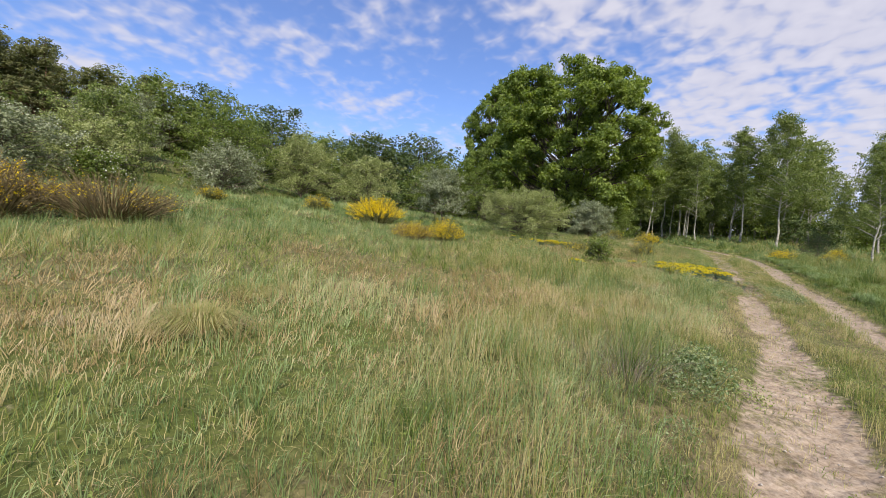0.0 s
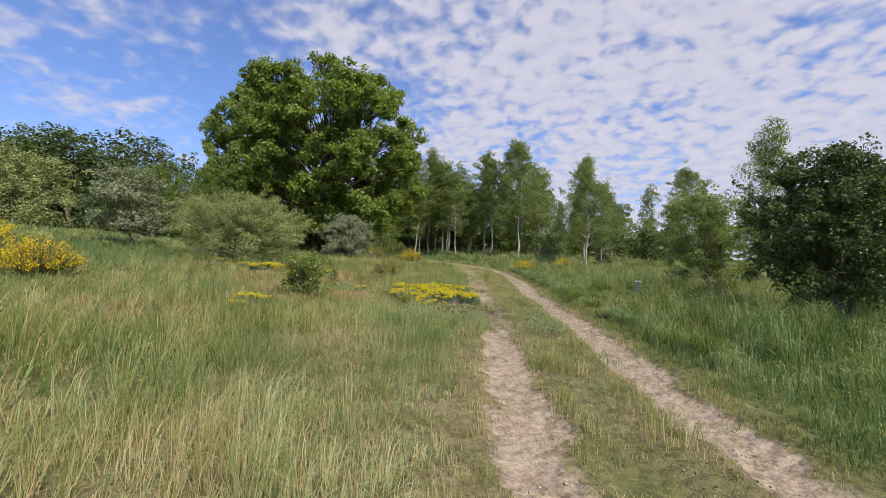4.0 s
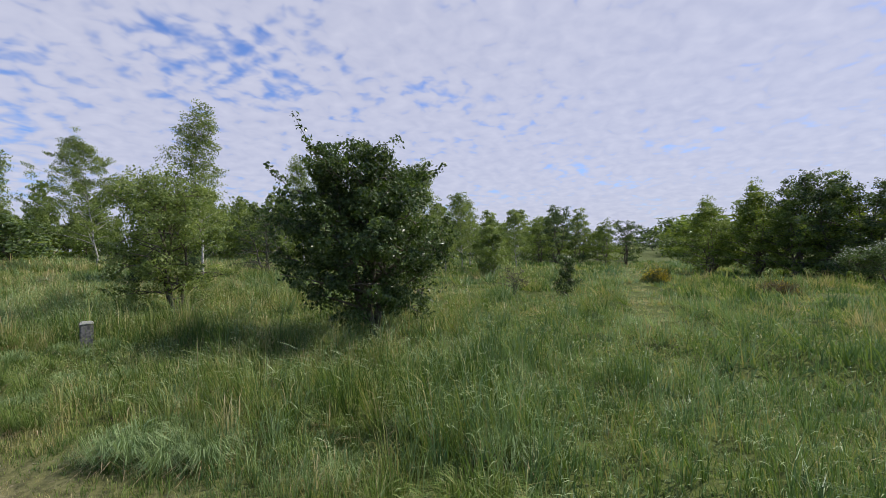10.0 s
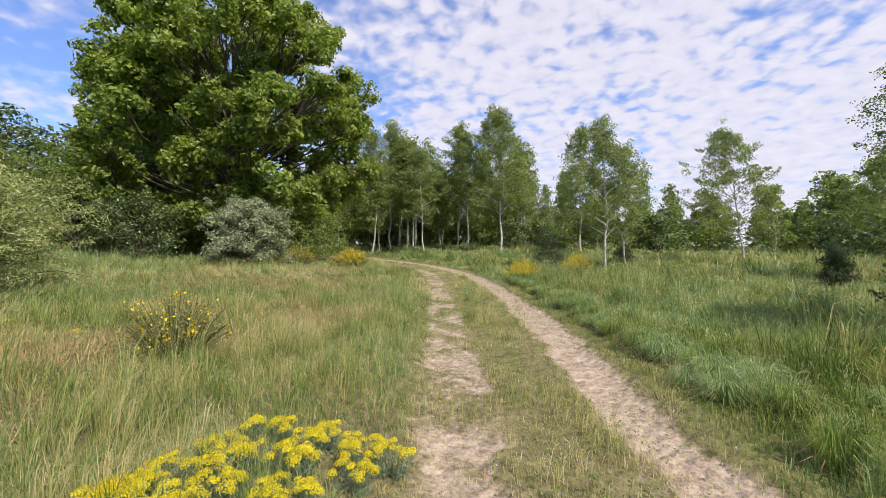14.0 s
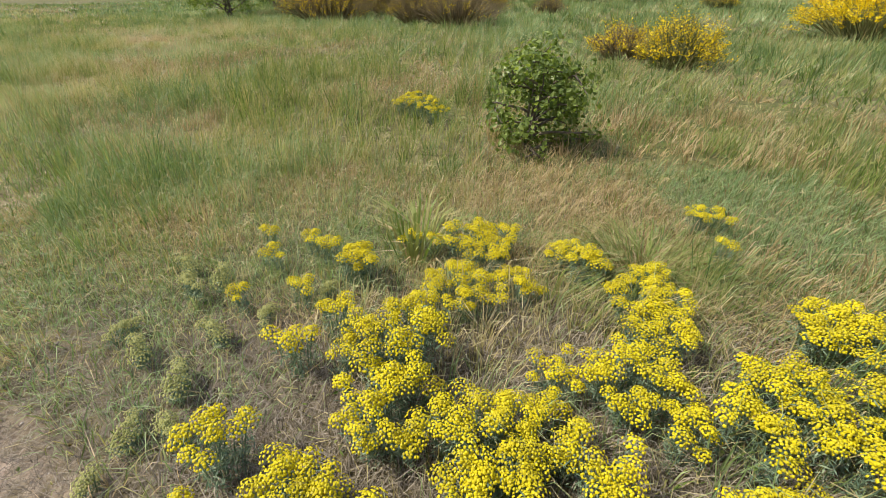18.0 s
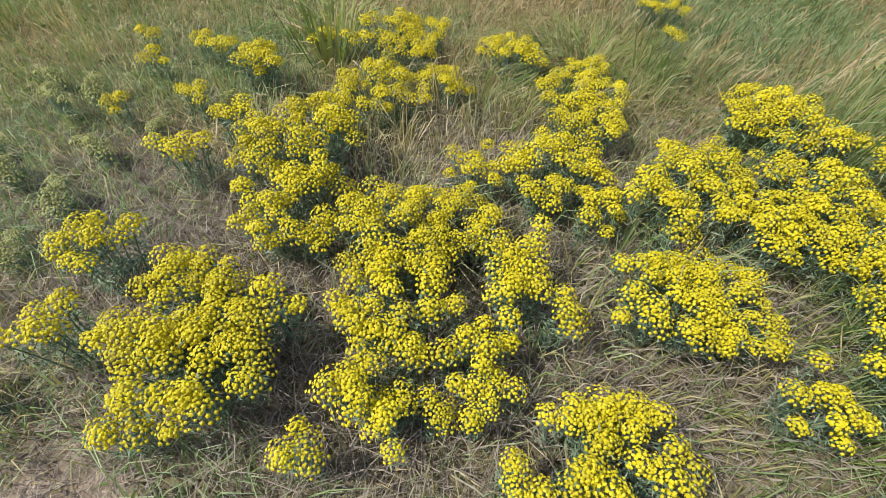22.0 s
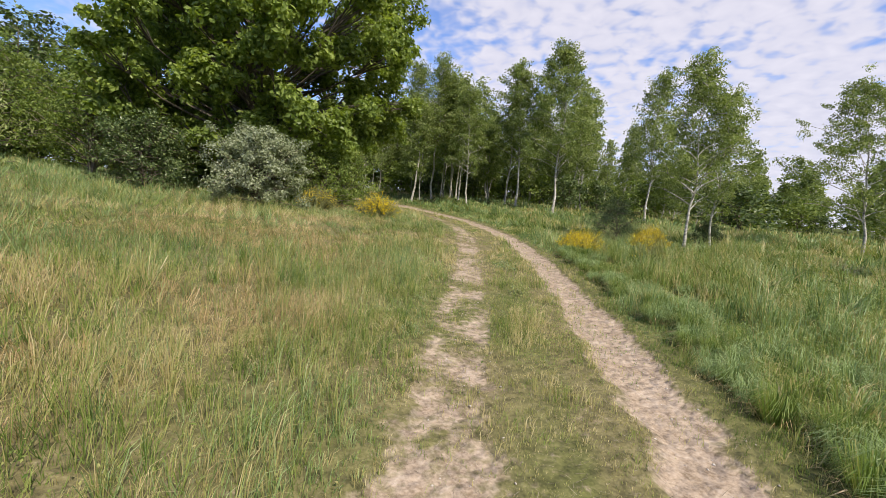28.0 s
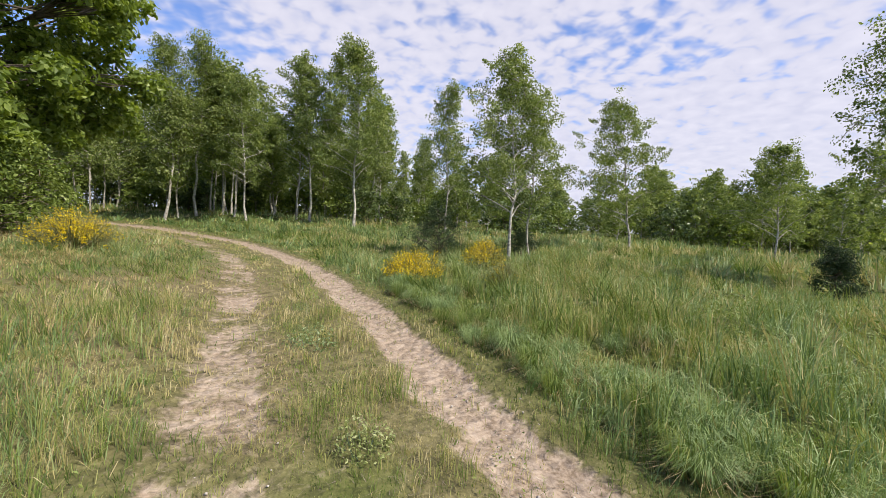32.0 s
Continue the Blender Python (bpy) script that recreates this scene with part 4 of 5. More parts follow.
# ---- broom ----
def broom(seed, h, w, flowers, at, label, group="broom shrubs", twigs=420):
    """A fan of thin green-brown rods with yellow blossom along their upper halves."""
    rng = np.random.default_rng(seed)
    wood = M_BROOM_DRY if "brown" in label or "dead" in label else M_BROOM_GREEN
    root = thing("broom_shrub", label, "shrub", group, (at[0], at[1], float(land(*at)) - 0.03))
    az, out = rng.uniform(0, 2 * np.pi, twigs), np.sqrt(rng.random(twigs))
    tall = h * rng.uniform(0.6, 1.0, twigs) * (1 - 0.6 * out ** 2.2)
    base = np.column_stack([np.cos(az) * out * w * 0.22, np.sin(az) * out * w * 0.22, np.zeros(twigs)])
    tip = np.column_stack([np.cos(az) * out * w * 0.52, np.sin(az) * out * w * 0.52, tall]) + rng.normal(size=(twigs, 3)) * 0.04 * w
    tip[:, 2] = np.maximum(tip[:, 2], 0.1)
    mid = base * 0.45 + tip * 0.55 + np.column_stack([np.zeros((twigs, 2)), tall * 0.12])
    lines = [(np.array([b, m, t]), np.array([0.010, 0.007, 0.003]) * (0.6 + 0.3 * h)) for b, m, t in zip(base, mid, tip)]
    tv, tf = tubes(lines, 3)
    tagged(part("brushwood", raw_mesh("broom_stems", tv, tf, wood, np.repeat(rng.random(twigs), 9)), root), kind="stuff")
    n = twigs * (9 if h < 1.4 else 16)
    k = rng.integers(0, twigs, n)
    f = rng.uniform(0.35, 1.0, n)[:, None]
    c = mid[k] * (1 - f) + tip[k] * f + rng.normal(size=(n, 3)) * 0.035
    v, q = leaf_quads(rng, c, 0.024 + 0.012 * h + 0.02 * (h > 1.4), 0.5, 0.35)
    tagged(part("foliage", raw_mesh("broom_leaves", v, q, wood, np.repeat(rng.random(n), 4)), root), kind="stuff")
    if flowers:
        flowers = int(flowers * 2.9)
        lump = rng.random(twigs) < 0.30 + 0.6 * (np.sin(2 * az + seed) + 0.6 * np.sin(5 * az + 2 * seed) > -0.2)
        if flowers < 800:
            lump = rng.random(twigs) < 0.13
        k = rng.choice(np.flatnonzero(lump), flowers)
        f = rng.uniform(0.15, 1.03, flowers)[:, None]
        c = mid[k] * (1 - f) + tip[k] * f + rng.normal(size=(flowers, 3)) * 0.03
        v, q = leaf_quads(rng, c, 0.019 + 0.012 * h, 0.6, 0.8)
        tagged(part("blossom", raw_mesh("broom_blossom", v, q, M_BROOM_FLOWER, np.repeat(rng.random(flowers), 4)), root, "bright yellow blossom"), kind="stuff")
    return root


broom(501, 1.35, 3.1, 5200, (-0.4, 24.3), "broom shrub in full golden blossom on the slope")
broom(502, 0.85, 1.5, 1500, (2.9, 18.9), "low spreading broom with golden blossom")
broom(520, 0.7, 1.5, 1100, (1.75, 18.35), "low broom with golden blossom and brown twigs")
broom(503, 0.7, 1.4, 1800, (21.5, 26.0), "low broom with yellow blossom by the track")
broom(504, 0.85, 1.2, 1500, (24.5, 26.1), "small broom with yellow blossom under a birch")
broom(505, 0.5, 0.7, 260, (22.3, 24.4), "small broom with a few yellow flowers")
broom(506, 0.55, 1.3, 190, (8.0, 19.5), "sparse broom with few yellow flowers", twigs=260)
broom(507, 0.75, 1.0, 110, (10.75, 20.0), "thin straggling broom with few yellow flowers", twigs=260)
broom(508, 1.0, 1.9, 1300, (17.7, 33.2), "broom with yellow blossom at the oak's foot")
broom(509, 1.0, 1.7, 500, (15.6, 34.4), "broom mostly green under the oak")
broom(510, 0.9, 1.3, 700, (24.9, -2.4), "small orange-yellow broom on the open ground")
broom(511, 2.0, 4.4, 1700, (-9.6, 8.7), "tall brownish broom with yellow blossom below the hill", twigs=700)
broom(512, 2.2, 4.2, 800, (-12.2, 11.2), "tall dry brown broom below the hill", twigs=700)
broom(513, 1.6, 3.6, 1000, (-10.7, 14.8), "brown broom with golden tips below the hill", twigs=600)
broom(514, 1.5, 2.6, 1200, (-7.3, 13.0), "broom with golden blossom in brown brush", twigs=500)
broom(515, 1.2, 3.4, 250, (-5.8, 14.6), "dry brown brush with a few yellow flowers", twigs=600)
broom(516, 0.7, 1.4, 700, (-8.5, 24.5), "low broom with golden blossom at the bushes' foot")
broom(517, 0.9, 1.6, 900, (-4.0, 27.0), "low broom in golden blossom on the slope")
broom(518, 0.7, 1.6, 120, (-9.5, 18.2), "dead grey brush on the slope")
broom(519, 0.6, 1.5, 120, (20.3, -3.5), "low brown brush on the open ground")


# ---- spurge ----
def spurge(seed, wide, heads, tall=0.235, bloom=None, label="clump of flowering spurge with bright yellow heads"):
    """Cypress spurge: stems with narrow leaves, each with a head of small yellow cups."""
    rng = np.random.default_rng(seed)
    root = thing("spurge_plant", label, "flower", "spurge patch")
    rad, az = np.sqrt(rng.random(heads)) * wide / 2, rng.uniform(0, 2 * np.pi, heads)
    tip = np.column_stack([rad * np.cos(az), rad * np.sin(az), tall * rng.uniform(0.86, 1.06, heads) * (1 - 0.5 * (rad / wide) ** 2)])
    foot = tip * (0.45, 0.45, 0)
    lines = [(np.array([a, a * 0.4 + b * 0.6 + (0, 0, 0.02), b]), np.array([0.002, 0.0017, 0.0013])) for a, b in zip(foot, tip)]
    tv, tf = tubes(lines, 3)
    part("stalk", raw_mesh("spurge_stems", tv, tf, M_SPURGE_LEAF, np.full(len(tv), 0.5)), root)
    n = heads * 60
    k, f = rng.integers(0, heads, n), rng.uniform(0.25, 0.97, n)[:, None]
    c = foot[k] * (1 - f) + tip[k] * f + rng.normal(size=(n, 3)) * 0.013
    v, q = leaf_quads(rng, c, 0.026, 0.6, 0.14)
    tagged(part("foliage", raw_mesh("spurge_leaves", v, q, M_SPURGE_LEAF, np.repeat(rng.random(n), 4)), root), kind="stuff")
    # cups: a small five-sided dome each, rim tint lowered to paint dark gaps between
    per = 42
    ga = np.arange(per) * 2.4
    gr = 0.033 * np.sqrt((np.arange(per) + 0.5) / per)
    dome_z = 0.022 * (1 - (gr / 0.033) ** 2)
    cup = np.column_stack([gr * np.cos(ga), gr * np.sin(ga), dome_z])
    scale = rng.uniform(0.7, 1.2, heads)
    cen = (tip[:, None] + cup[None] * scale[:, None, None] + rng.normal(size=(heads, per, 3)) * 0.002).reshape(-1, 3)
    m = len(cen)
    r = rng.uniform(0.0036, 0.0052, m)
    tilt = np.column_stack([cup[:, 0], cup[:, 1], np.full(per, 0.020)])
    nrm = np.tile(tilt, (heads, 1)) + rng.normal(size=(m, 3)) * 0.004
    nrm /= np.linalg.norm(nrm, axis=1, keepdims=True)
    a = np.cross(nrm, rng.normal(size=(m, 3)))
    a /= np.linalg.norm(a, axis=1, keepdims=True)
    b = np.cross(nrm, a)
    ang = np.linspace(0, 2 * np.pi, 5, endpoint=False)
    rim = cen[:, None] + r[:, None, None] * (np.cos(ang)[None, :, None] * a[:, None] + np.sin(ang)[None, :, None] * b[:, None]) - nrm[:, None] * 0.0012
    v = np.concatenate([(cen + nrm * 0.0016)[:, None], rim], 1).reshape(-1, 3)
    i = np.arange(m)[:, None] * 6
    j = np.arange(5)[None]
    q = np.stack([i + 0 * j, i + 1 + j, i + 1 + (j + 1) % 5], -1).reshape(-1, 3)
    t = np.repeat(np.clip(np.repeat(rng.uniform(0.45, 0.95, heads), per) + rng.uniform(-0.2, 0.25, m), 0, 1), 6)
    t.reshape(-1, 6)[:, 1:] -= 0.25
    tagged(part("blossom", raw_mesh("spurge_heads", v, q, bloom or M_SPURGE_FLOWER, np.clip(t, 0, 1)), root, "flower heads"), kind="stuff")
    return root


BIG_SPURGE = [(10.66, 15.22), (10.72, 15.3), (9.99, 15.36), (10.23, 15.38), (9.31, 15.67), (9.61, 15.58), (9.64, 16.33), (9.83, 16.31), (10.33, 15.67), (10.26, 15.82), (10.55, 15.68), (10.08, 16.15), (10.14, 16.56), (10.54, 16.35), (10.55, 16.5), (9.82, 16.96), (10.32, 17.18), (10.56, 16.98), (10.49, 17.36), (10.9, 16.16), (10.22, 16.91), (10.57, 17.24)]
MID_SPURGE = [(10.42, 14.94), (10.51, 15.21), (9.75, 15.45), (10.74, 15.66), (10.65, 15.86), (10.38, 15.98), (10.04, 15.91), (10.56, 16.01), (10.23, 16.23), (10.26, 16.41), (10.34, 16.65), (10.86, 16.08), (10.78, 16.61), (10.81, 15.72), (9.40, 16.12), (10.0, 17.12), (10.45, 16.9), (10.72, 17.06), (9.42, 15.03), (10.93, 17.6), (10.03, 16.73), (11.05, 17.45), (9.45, 16.4)]
MORE_SPURGE = [(9.24, 15.58), (9.53, 15.82), (9.31, 16.09), (9.8, 16.97), (10.31, 16.81), (10.41, 17.27), (10.87, 17.16), (10.74, 16.86), (11.11, 17.05), (11.26, 17.28), (11.37, 17.41), (11.64, 17.21), (11.51, 17.02), (11.75, 17.06), (11.0, 16.75), (11.2, 16.95), (10.95, 17.35), (11.3, 17.65), (10.7, 17.45), (11.55, 17.5)]
BUD_SPURGE = [(9.66, 14.36), (10.31, 14.57), (9.99, 14.37), (9.78, 14.75), (10.32, 14.7), (10.5, 14.55), (9.52, 14.45), (10.12, 14.62), (9.9, 14.2), (10.75, 14.73), (9.42, 14.2), (9.6, 14.95), (10.6, 14.35), (9.88, 14.6)]
SMALL_SPURGE = [(10.58, 15.42), (10.63, 14.92), (10.84, 15.15), (9.28, 14.87), (9.19, 14.51), (9.17, 15.27), (9.58, 15.82), (10.8, 15.9), (10.88, 15.5), (9.99, 14.99), (10.02, 15.18), (9.65, 14.86), (9.7, 14.63), (9.85, 15.1), (9.21, 14.77), (9.45, 15.12), (9.2, 16.81), (11.12, 17.7), (11.3, 17.2), (10.95, 15.93), (9.39, 14.64), (10.02, 17.3), (9.21, 15.4), (9.14, 15.77)]
rng_sp = np.random.default_rng(61)
for spots, made in ((BIG_SPURGE, [spurge(601, 0.31, 38), spurge(602, 0.26, 28), spurge(603, 0.34, 44)]), (MID_SPURGE, [spurge(604, 0.19, 13), spurge(605, 0.21, 15)]), (MORE_SPURGE, [spurge(609, 0.26, 18)]), (BUD_SPURGE, [spurge(610, 0.18, 6, 0.15, M_SPURGE_BUD, "small spurge with pale green budding heads")]), (SMALL_SPURGE, [spurge(606, 0.12, 5, 0.24), spurge(607, 0.15, 7, 0.25)])):
    for k, (x, y) in enumerate(spots):
        a, c = rng_sp.uniform(0, 6.28), rng_sp.uniform(0.88, 1.12)
        if k < len(made):
            made[k].matrix_world = Matrix.LocRotScale((x, y, float(land(x, y))), Euler((0, 0, a)), (c, c, c))
        else:
            again(made[k % len(made)], x, y, a, c)
            continue
# smaller stands of spurge up the slope
stand = spurge(608, 0.36, 34, 0.27)
stand.matrix_world = Matrix.LocRotScale((7.5, 21.3, float(land(7.5, 21.3))), Euler((0, 0, 0.4)), (1, 1, 1))
for k in range(24):
    f = rng_sp.normal(0, 0.5)
    again(stand, 7.6 + 0.85 * f + rng_sp.normal(0, 0.12), 21.25 - 0.7 * f + rng_sp.normal(0, 0.14), k * 1.3, rng_sp.uniform(0.7, 1.15))
for x, y, c in [(6.35, 14.95, 1.1), (6.55, 15.1, 0.9), (6.2, 14.75, 0.8), (9.0, 22.2, 0.5), (9.3, 20.6, 0.5), (8.2, 23.2, 0.6), (9.8, 21.3, 0.5), (8.85, 16.9, 0.7), (6.2, 23.3, 0.7), (6.4, 22.4, 0.6)]:
    again(stand, x, y, x * 3, c)


# ---- the post ----
def old_post():
    bm = bmesh.new()
    bmesh.ops.create_cube(bm, size=1, matrix=Matrix.Translation((0, 0, 0.27)) @ Matrix.Diagonal((0.155, 0.155, 0.66, 1)))
    bmesh.ops.bevel(bm, geom=[e for e in bm.edges], offset=0.012, segments=2, affect="EDGES")
    bmesh.ops.subdivide_edges(bm, edges=[e for e in bm.edges if e.calc_length() > 0.1], cuts=3, use_grid_fill=True)
    for v in bm.verts:
        v.co.x += 0.006 * (noise.noise(v.co * 9) )
        v.co.y += 0.006 * (noise.noise(v.co * 9 + Vector((5, 0, 0))))
    me = bpy.data.meshes.new("post_shaft")
    bm.to_mesh(me)
    bm.free()
    me.materials.append(M_POST)
    bm = bmesh.new()
    bmesh.ops.create_cube(bm, size=1, matrix=Matrix.Translation((0, 0, 0.615)) @ Matrix.Diagonal((0.172, 0.172, 0.035, 1)))
    for v in bm.verts:
        if v.co.z > 0.62:
            v.co.x *= 0.72
            v.co.y *= 0.72
    bmesh.ops.bevel(bm, geom=[e for e in bm.edges], offset=0.008, segments=2, affect="EDGES")
    cap = bpy.data.meshes.new("post_cap")
    bm.to_mesh(cap)
    bm.free()
    cap.materials.append(M_POST_CAP)
    root = thing("boundary_post", "square weathered grey post with pale top in tall grass", "post", "", (16.0, 15.05, float(land(16.0, 15.05)) - 0.24), 0.5)
    part("shaft", me, root)
    part("cap", cap, root, "pale top")


old_post()


# ---- grass ----
def blades(rng, x, y, tall, wide, lean, tint, joints, wind=(0.0, 0.12), out=None):
    """Grass blades: verts, faces, tints. joints 2: a bent blade of three triangles; 1: one triangle."""
    n = len(x)
    z = land(x, y) - 0.01
    az = rng.uniform(0, 2 * np.pi, n)
    swirl = 9.0 * fbm(x, y, 1.1, 81)
    az = np.where(rng.random(n) < 0.22, swirl + rng.normal(0, 1.0, n), az)
    if out is not None:
        az = np.where(rng.random(n) < 0.55, out + rng.normal(0, 0.6, n), az)
    d = np.column_stack([np.cos(az), np.sin(az)]) * (lean * rng.uniform(0.1, 1.5, n))[:, None] + np.array(wind) * rng.uniform(0.3, 1.3, n)[:, None]
    b = np.column_stack([x, y, z])
    across = np.column_stack([-np.sin(az + 0.8), np.cos(az + 0.8), np.zeros(n)]) * (wide / 2)[:, None]
    tip = b + np.column_stack([d * tall[:, None], tall * (1 - 0.42 * np.clip(np.hypot(d[:, 0], d[:, 1]), 0, 1.2) * rng.uniform(0.6, 1.0, n))])
    if joints == 1:
        v = np.stack([b - across, b + across, tip], 1)
        return v.reshape(-1, 3), np.arange(3 * n).reshape(n, 3), np.repeat(tint, 3)
    m = b + np.column_stack([d * tall[:, None] * 0.36, tall * 0.64])
    v = np.stack([b - across, b + across, m + across * 0.75, m - across * 0.75, tip], 1)
    i = np.arange(n)[:, None] * 5
    f = np.concatenate([i + [0, 1, 2], i + [0, 2, 3], i + [3, 2, 4]])
    return v.reshape(-1, 3), f, np.repeat(tint, 5)


def stand_of(x, y, rng):
    """Height and tint of the sward at a place: short on the track, dry on the left, lush on the right."""
    s = side(x, y)
    n1, n2, n3 = fbm(x, y, 0.22, 60), fbm(x, y, 0.8, 64), vnoise(x, y, 2.3, 67)
    mid = 1 - sstep(0.35, 0.62, np.abs(s))
    left, right = sstep(1.0, 2.1, -s), sstep(1.05, 1.9, s)
    hum = sstep(0.35, 0.75, fbm(x, y, 0.9, 71))
    tall = 0.04 + 0.04 * n3 + left * (0.06 + 0.13 * n2 + 0.10 * hum) + right * (0.07 + 0.12 * n2 + 0.26 * hum * hum)
    tall = tall + 0.09 * mid * sstep(0.5, 0.75, n3)
    dry_left = 0.48 - 0.06 * sstep(17, 20, y) + 1.2 * (n1 - 0.48) + 0.7 * (n2 - 0.5) - 0.12 * hum - 0.10 * sstep(6, 12, -s)
    dry_left = np.maximum(dry_left, 0.34 + 0.3 * (n2 - 0.5))
    dry_right = 0.28 + 0.12 * sstep(13.5, 19, y) + 0.10 * sstep(3, 9, s) + 0.6 * (n2 - 0.48) - 0.12 * hum + 0.3 * (n3 - 0.5) + 0.3 * (n1 - 0.5)
    dry_mid = 0.57 + 0.5 * (n2 - 0.5)
    dry = np.where(s > 1.0, dry_right, np.where(s < -1.2, dry_left, dry_mid))
    dry = dry - 0.30 * np.exp(-(((x - 4.5) / 7) ** 2 + ((y - 27) / 5) ** 2))
    # a faint trodden trail that leaves the track through the open ground
    off = np.abs((x - 13.7) * 0.60 + (y - 7.0) * 0.80 + 0.5 * (vnoise(x, y, 0.3, 18) - 0.5))
    trail = np.exp(-(off / 0.5) ** 2) * sstep(13.5, 15.5, x) * (s > 1.5)
    tall, dry = tall * (1 - 0.7 * trail), dry + 0.45 * trail
    flowers = np.exp(-(((x - 10.2) / 0.9) ** 2 + ((y - 16.1) / 1.25) ** 2))
    worn = np.exp(-(((x - 9.2) / 1.6) ** 2 + ((y - 15.0) / 2.0) ** 2))
    tall = tall * (1 - 0.5 * np.maximum(flowers, 0.8 * worn))
    dry = dry + 0.12 * flowers + 0.16 * worn
    return tall, dry, s


def sward():
    rng = np.random.default_rng(7)
    rings = [(0.0, 2.6, 2000, 0.0038, 2), (2.6, 6.0, 950, 0.006, 2), (6.0, 13, 360, 0.0135, 1), (13, 26, 130, 0.028, 1), (26, 62, 20, 0.075, 1)]
    for inner, outer, dens, wide, joints in rings:
        lo_x, hi_x, lo_y, hi_y = 2.2 - outer, 15.5 + outer, 3.0 - outer, 21.5 + outer
        n = int((hi_x - lo_x) * (hi_y - lo_y) * dens)
        x, y = rng.uniform(lo_x, hi_x, n), rng.uniform(lo_y, hi_y, n)
        d = np.full(n, 1e9)
        for ya in np.arange(3.0, 21.6, 0.75):
            d = np.minimum(d, np.hypot(x - (np.interp(ya, TRACK_Y, TRACK_X) - 0.9), y - ya))
        keep = (d >= inner) & (d < outer)
        x, y = x[keep], y[keep]
        bare = rut(x, y)
        s = side(x, y)
        tuft = vnoise(x, y, 6.0, 90)
        keep = rng.random(len(x)) > np.clip(bare * 1.4, 0, 0.97 - 0.30 * (vnoise(x, y, 6.0, 99) > 0.55)) + 0.18 * (tuft < 0.35)
        x, y = x[keep], y[keep]
        tall, dry, s = stand_of(x, y, rng)
        tall = tall * rng.uniform(0.5, 1.3, len(x)) * (1 + 0.9 * (vnoise(x, y, 4.5, 90) - 0.5) + 0.9 * (vnoise(x, y, 1.7, 93) - 0.5))
        # tufts: blades draw together round scattered centres and bend outwards
        cell = max(0.13, inner * 0.058 + 0.04)
        ci, cj = np.floor(x / cell).astype(int), np.floor(y / cell).astype(int)
        r1, r2, r3, r4 = (LATTICE.ravel()[((ci * 73856093) ^ (cj * 19349663) ^ ((q + 1) * 83492791)) % 65536] for q in range(4))
        cx, cy = (ci + 0.2 + 0.6 * r1) * cell, (cj + 0.2 + 0.6 * r2) * cell
        away = np.arctan2(y - cy, x - cx)
        grip = np.where(np.abs(s) > 1.2, 0.08 + 0.36 * r3, 0.25 * r3)
        x, y = x + (cx - x) * grip, y + (cy - y) * grip
        tall = tall * (0.6 + 0.85 * r3)
        tint = np.clip(dry + rng.normal(size=len(x)) * 0.20 + 0.35 * (vnoise(x, y, 2.8, 97) - 0.5) + 0.5 * (r4 - 0.5), 0, 1)
        w = wide * rng.uniform(0.6, 1.4, len(x)) * (1 + 0.35 * (s > 1.2))
        cool = sstep(0.46, 0.64, fbm(x, y, 0.4, 52) + 0.10 * sstep(5, 12, -s) + 0.06 * (s > 1.2) - 0.3 * (np.abs(s) < 1.2)) * np.where(s > 0, 0.65, 0.38) + 0.4 * (r2 > 0.88) * (np.abs(s) > 1.3)
        cool = rng.random(len(x)) < cool + 0.35 * sstep(7, 14, -s)
        # matted reddish straw in patches on the dry side
        mat_patch = sstep(0.45, 0.59, fbm(x, y, 0.55, 47)) * sstep(1.6, 2.6, -s) * (1 - 0.7 * sstep(9, 13, -s))
        red = ~cool & (rng.random(len(x)) < 0.8 * mat_patch)
        tall = tall * (1 - 0.35 * mat_patch) * (1 + 0.2 * cool * (s < -1.3))
        for sel, mat in ((~cool & ~red, M_GRASS), (cool, M_BLUEGRASS), (red, M_REDGRASS)):
            if not sel.any():
                continue
            v, f, t = blades(rng, x[sel], y[sel], tall[sel], w[sel], 0.95 if mat == M_REDGRASS else 0.62, tint[sel], joints, (0.0, 0.12), away[sel])
            label = {M_BLUEGRASS: "bluish-green meadow grass in patches", M_REDGRASS: "matted reddish dry grass in patches"}.get(mat, "long meadow grass, dry straw mixed with green")
            tagged(new("meadow_grass", raw_mesh("meadow_grass", v, f, mat, t)), label + (" further off" if outer > 14 else ""), "grass", kind="stuff")


sward()


def litter():
    """Dead stalks lying on the ground under the flowers and along the track."""
    rng = np.random.default_rng(8)
    n = 45000
    x, y = rng.normal(10.3, 0.65, n), rng.normal(16.1, 1.05, n)
    m = 17000
    yy = rng.uniform(4, 26, m)
    x, y = np.concatenate([x, np.interp(yy, TRACK_Y, TRACK_X) + rng.normal(0, 1.0, m)]), np.concatenate([y, yy])
    x, y = np.concatenate([x, rng.normal(10.1, 0.6, 26000)]), np.concatenate([y, rng.normal(14.6, 0.6, 26000)])
    n = len(x)
    az, ln = rng.uniform(0, 2 * np.pi, n), rng.uniform(0.02, 0.10, n)
    a = np.column_stack([x, y, land(x, y) + rng.uniform(0.002, 0.02, n)])
    b = a + np.column_stack([np.cos(az) * ln, np.sin(az) * ln, rng.uniform(-0.005, 0.035, n)])
    w = np.column_stack([-np.sin(az), np.cos(az), np.zeros(n)]) * rng.uniform(0.0006, 0.0017, n)[:, None]
    v = np.stack([a - w, a + w, b], 1).reshape(-1, 3)
    tagged(new("dry_litter", raw_mesh("dry_litter", v, np.arange(3 * n).reshape(n, 3), M_LITTER, np.repeat(rng.random(n), 3))), "dead dry stalks strewn on the ground", "litter", kind="stuff")


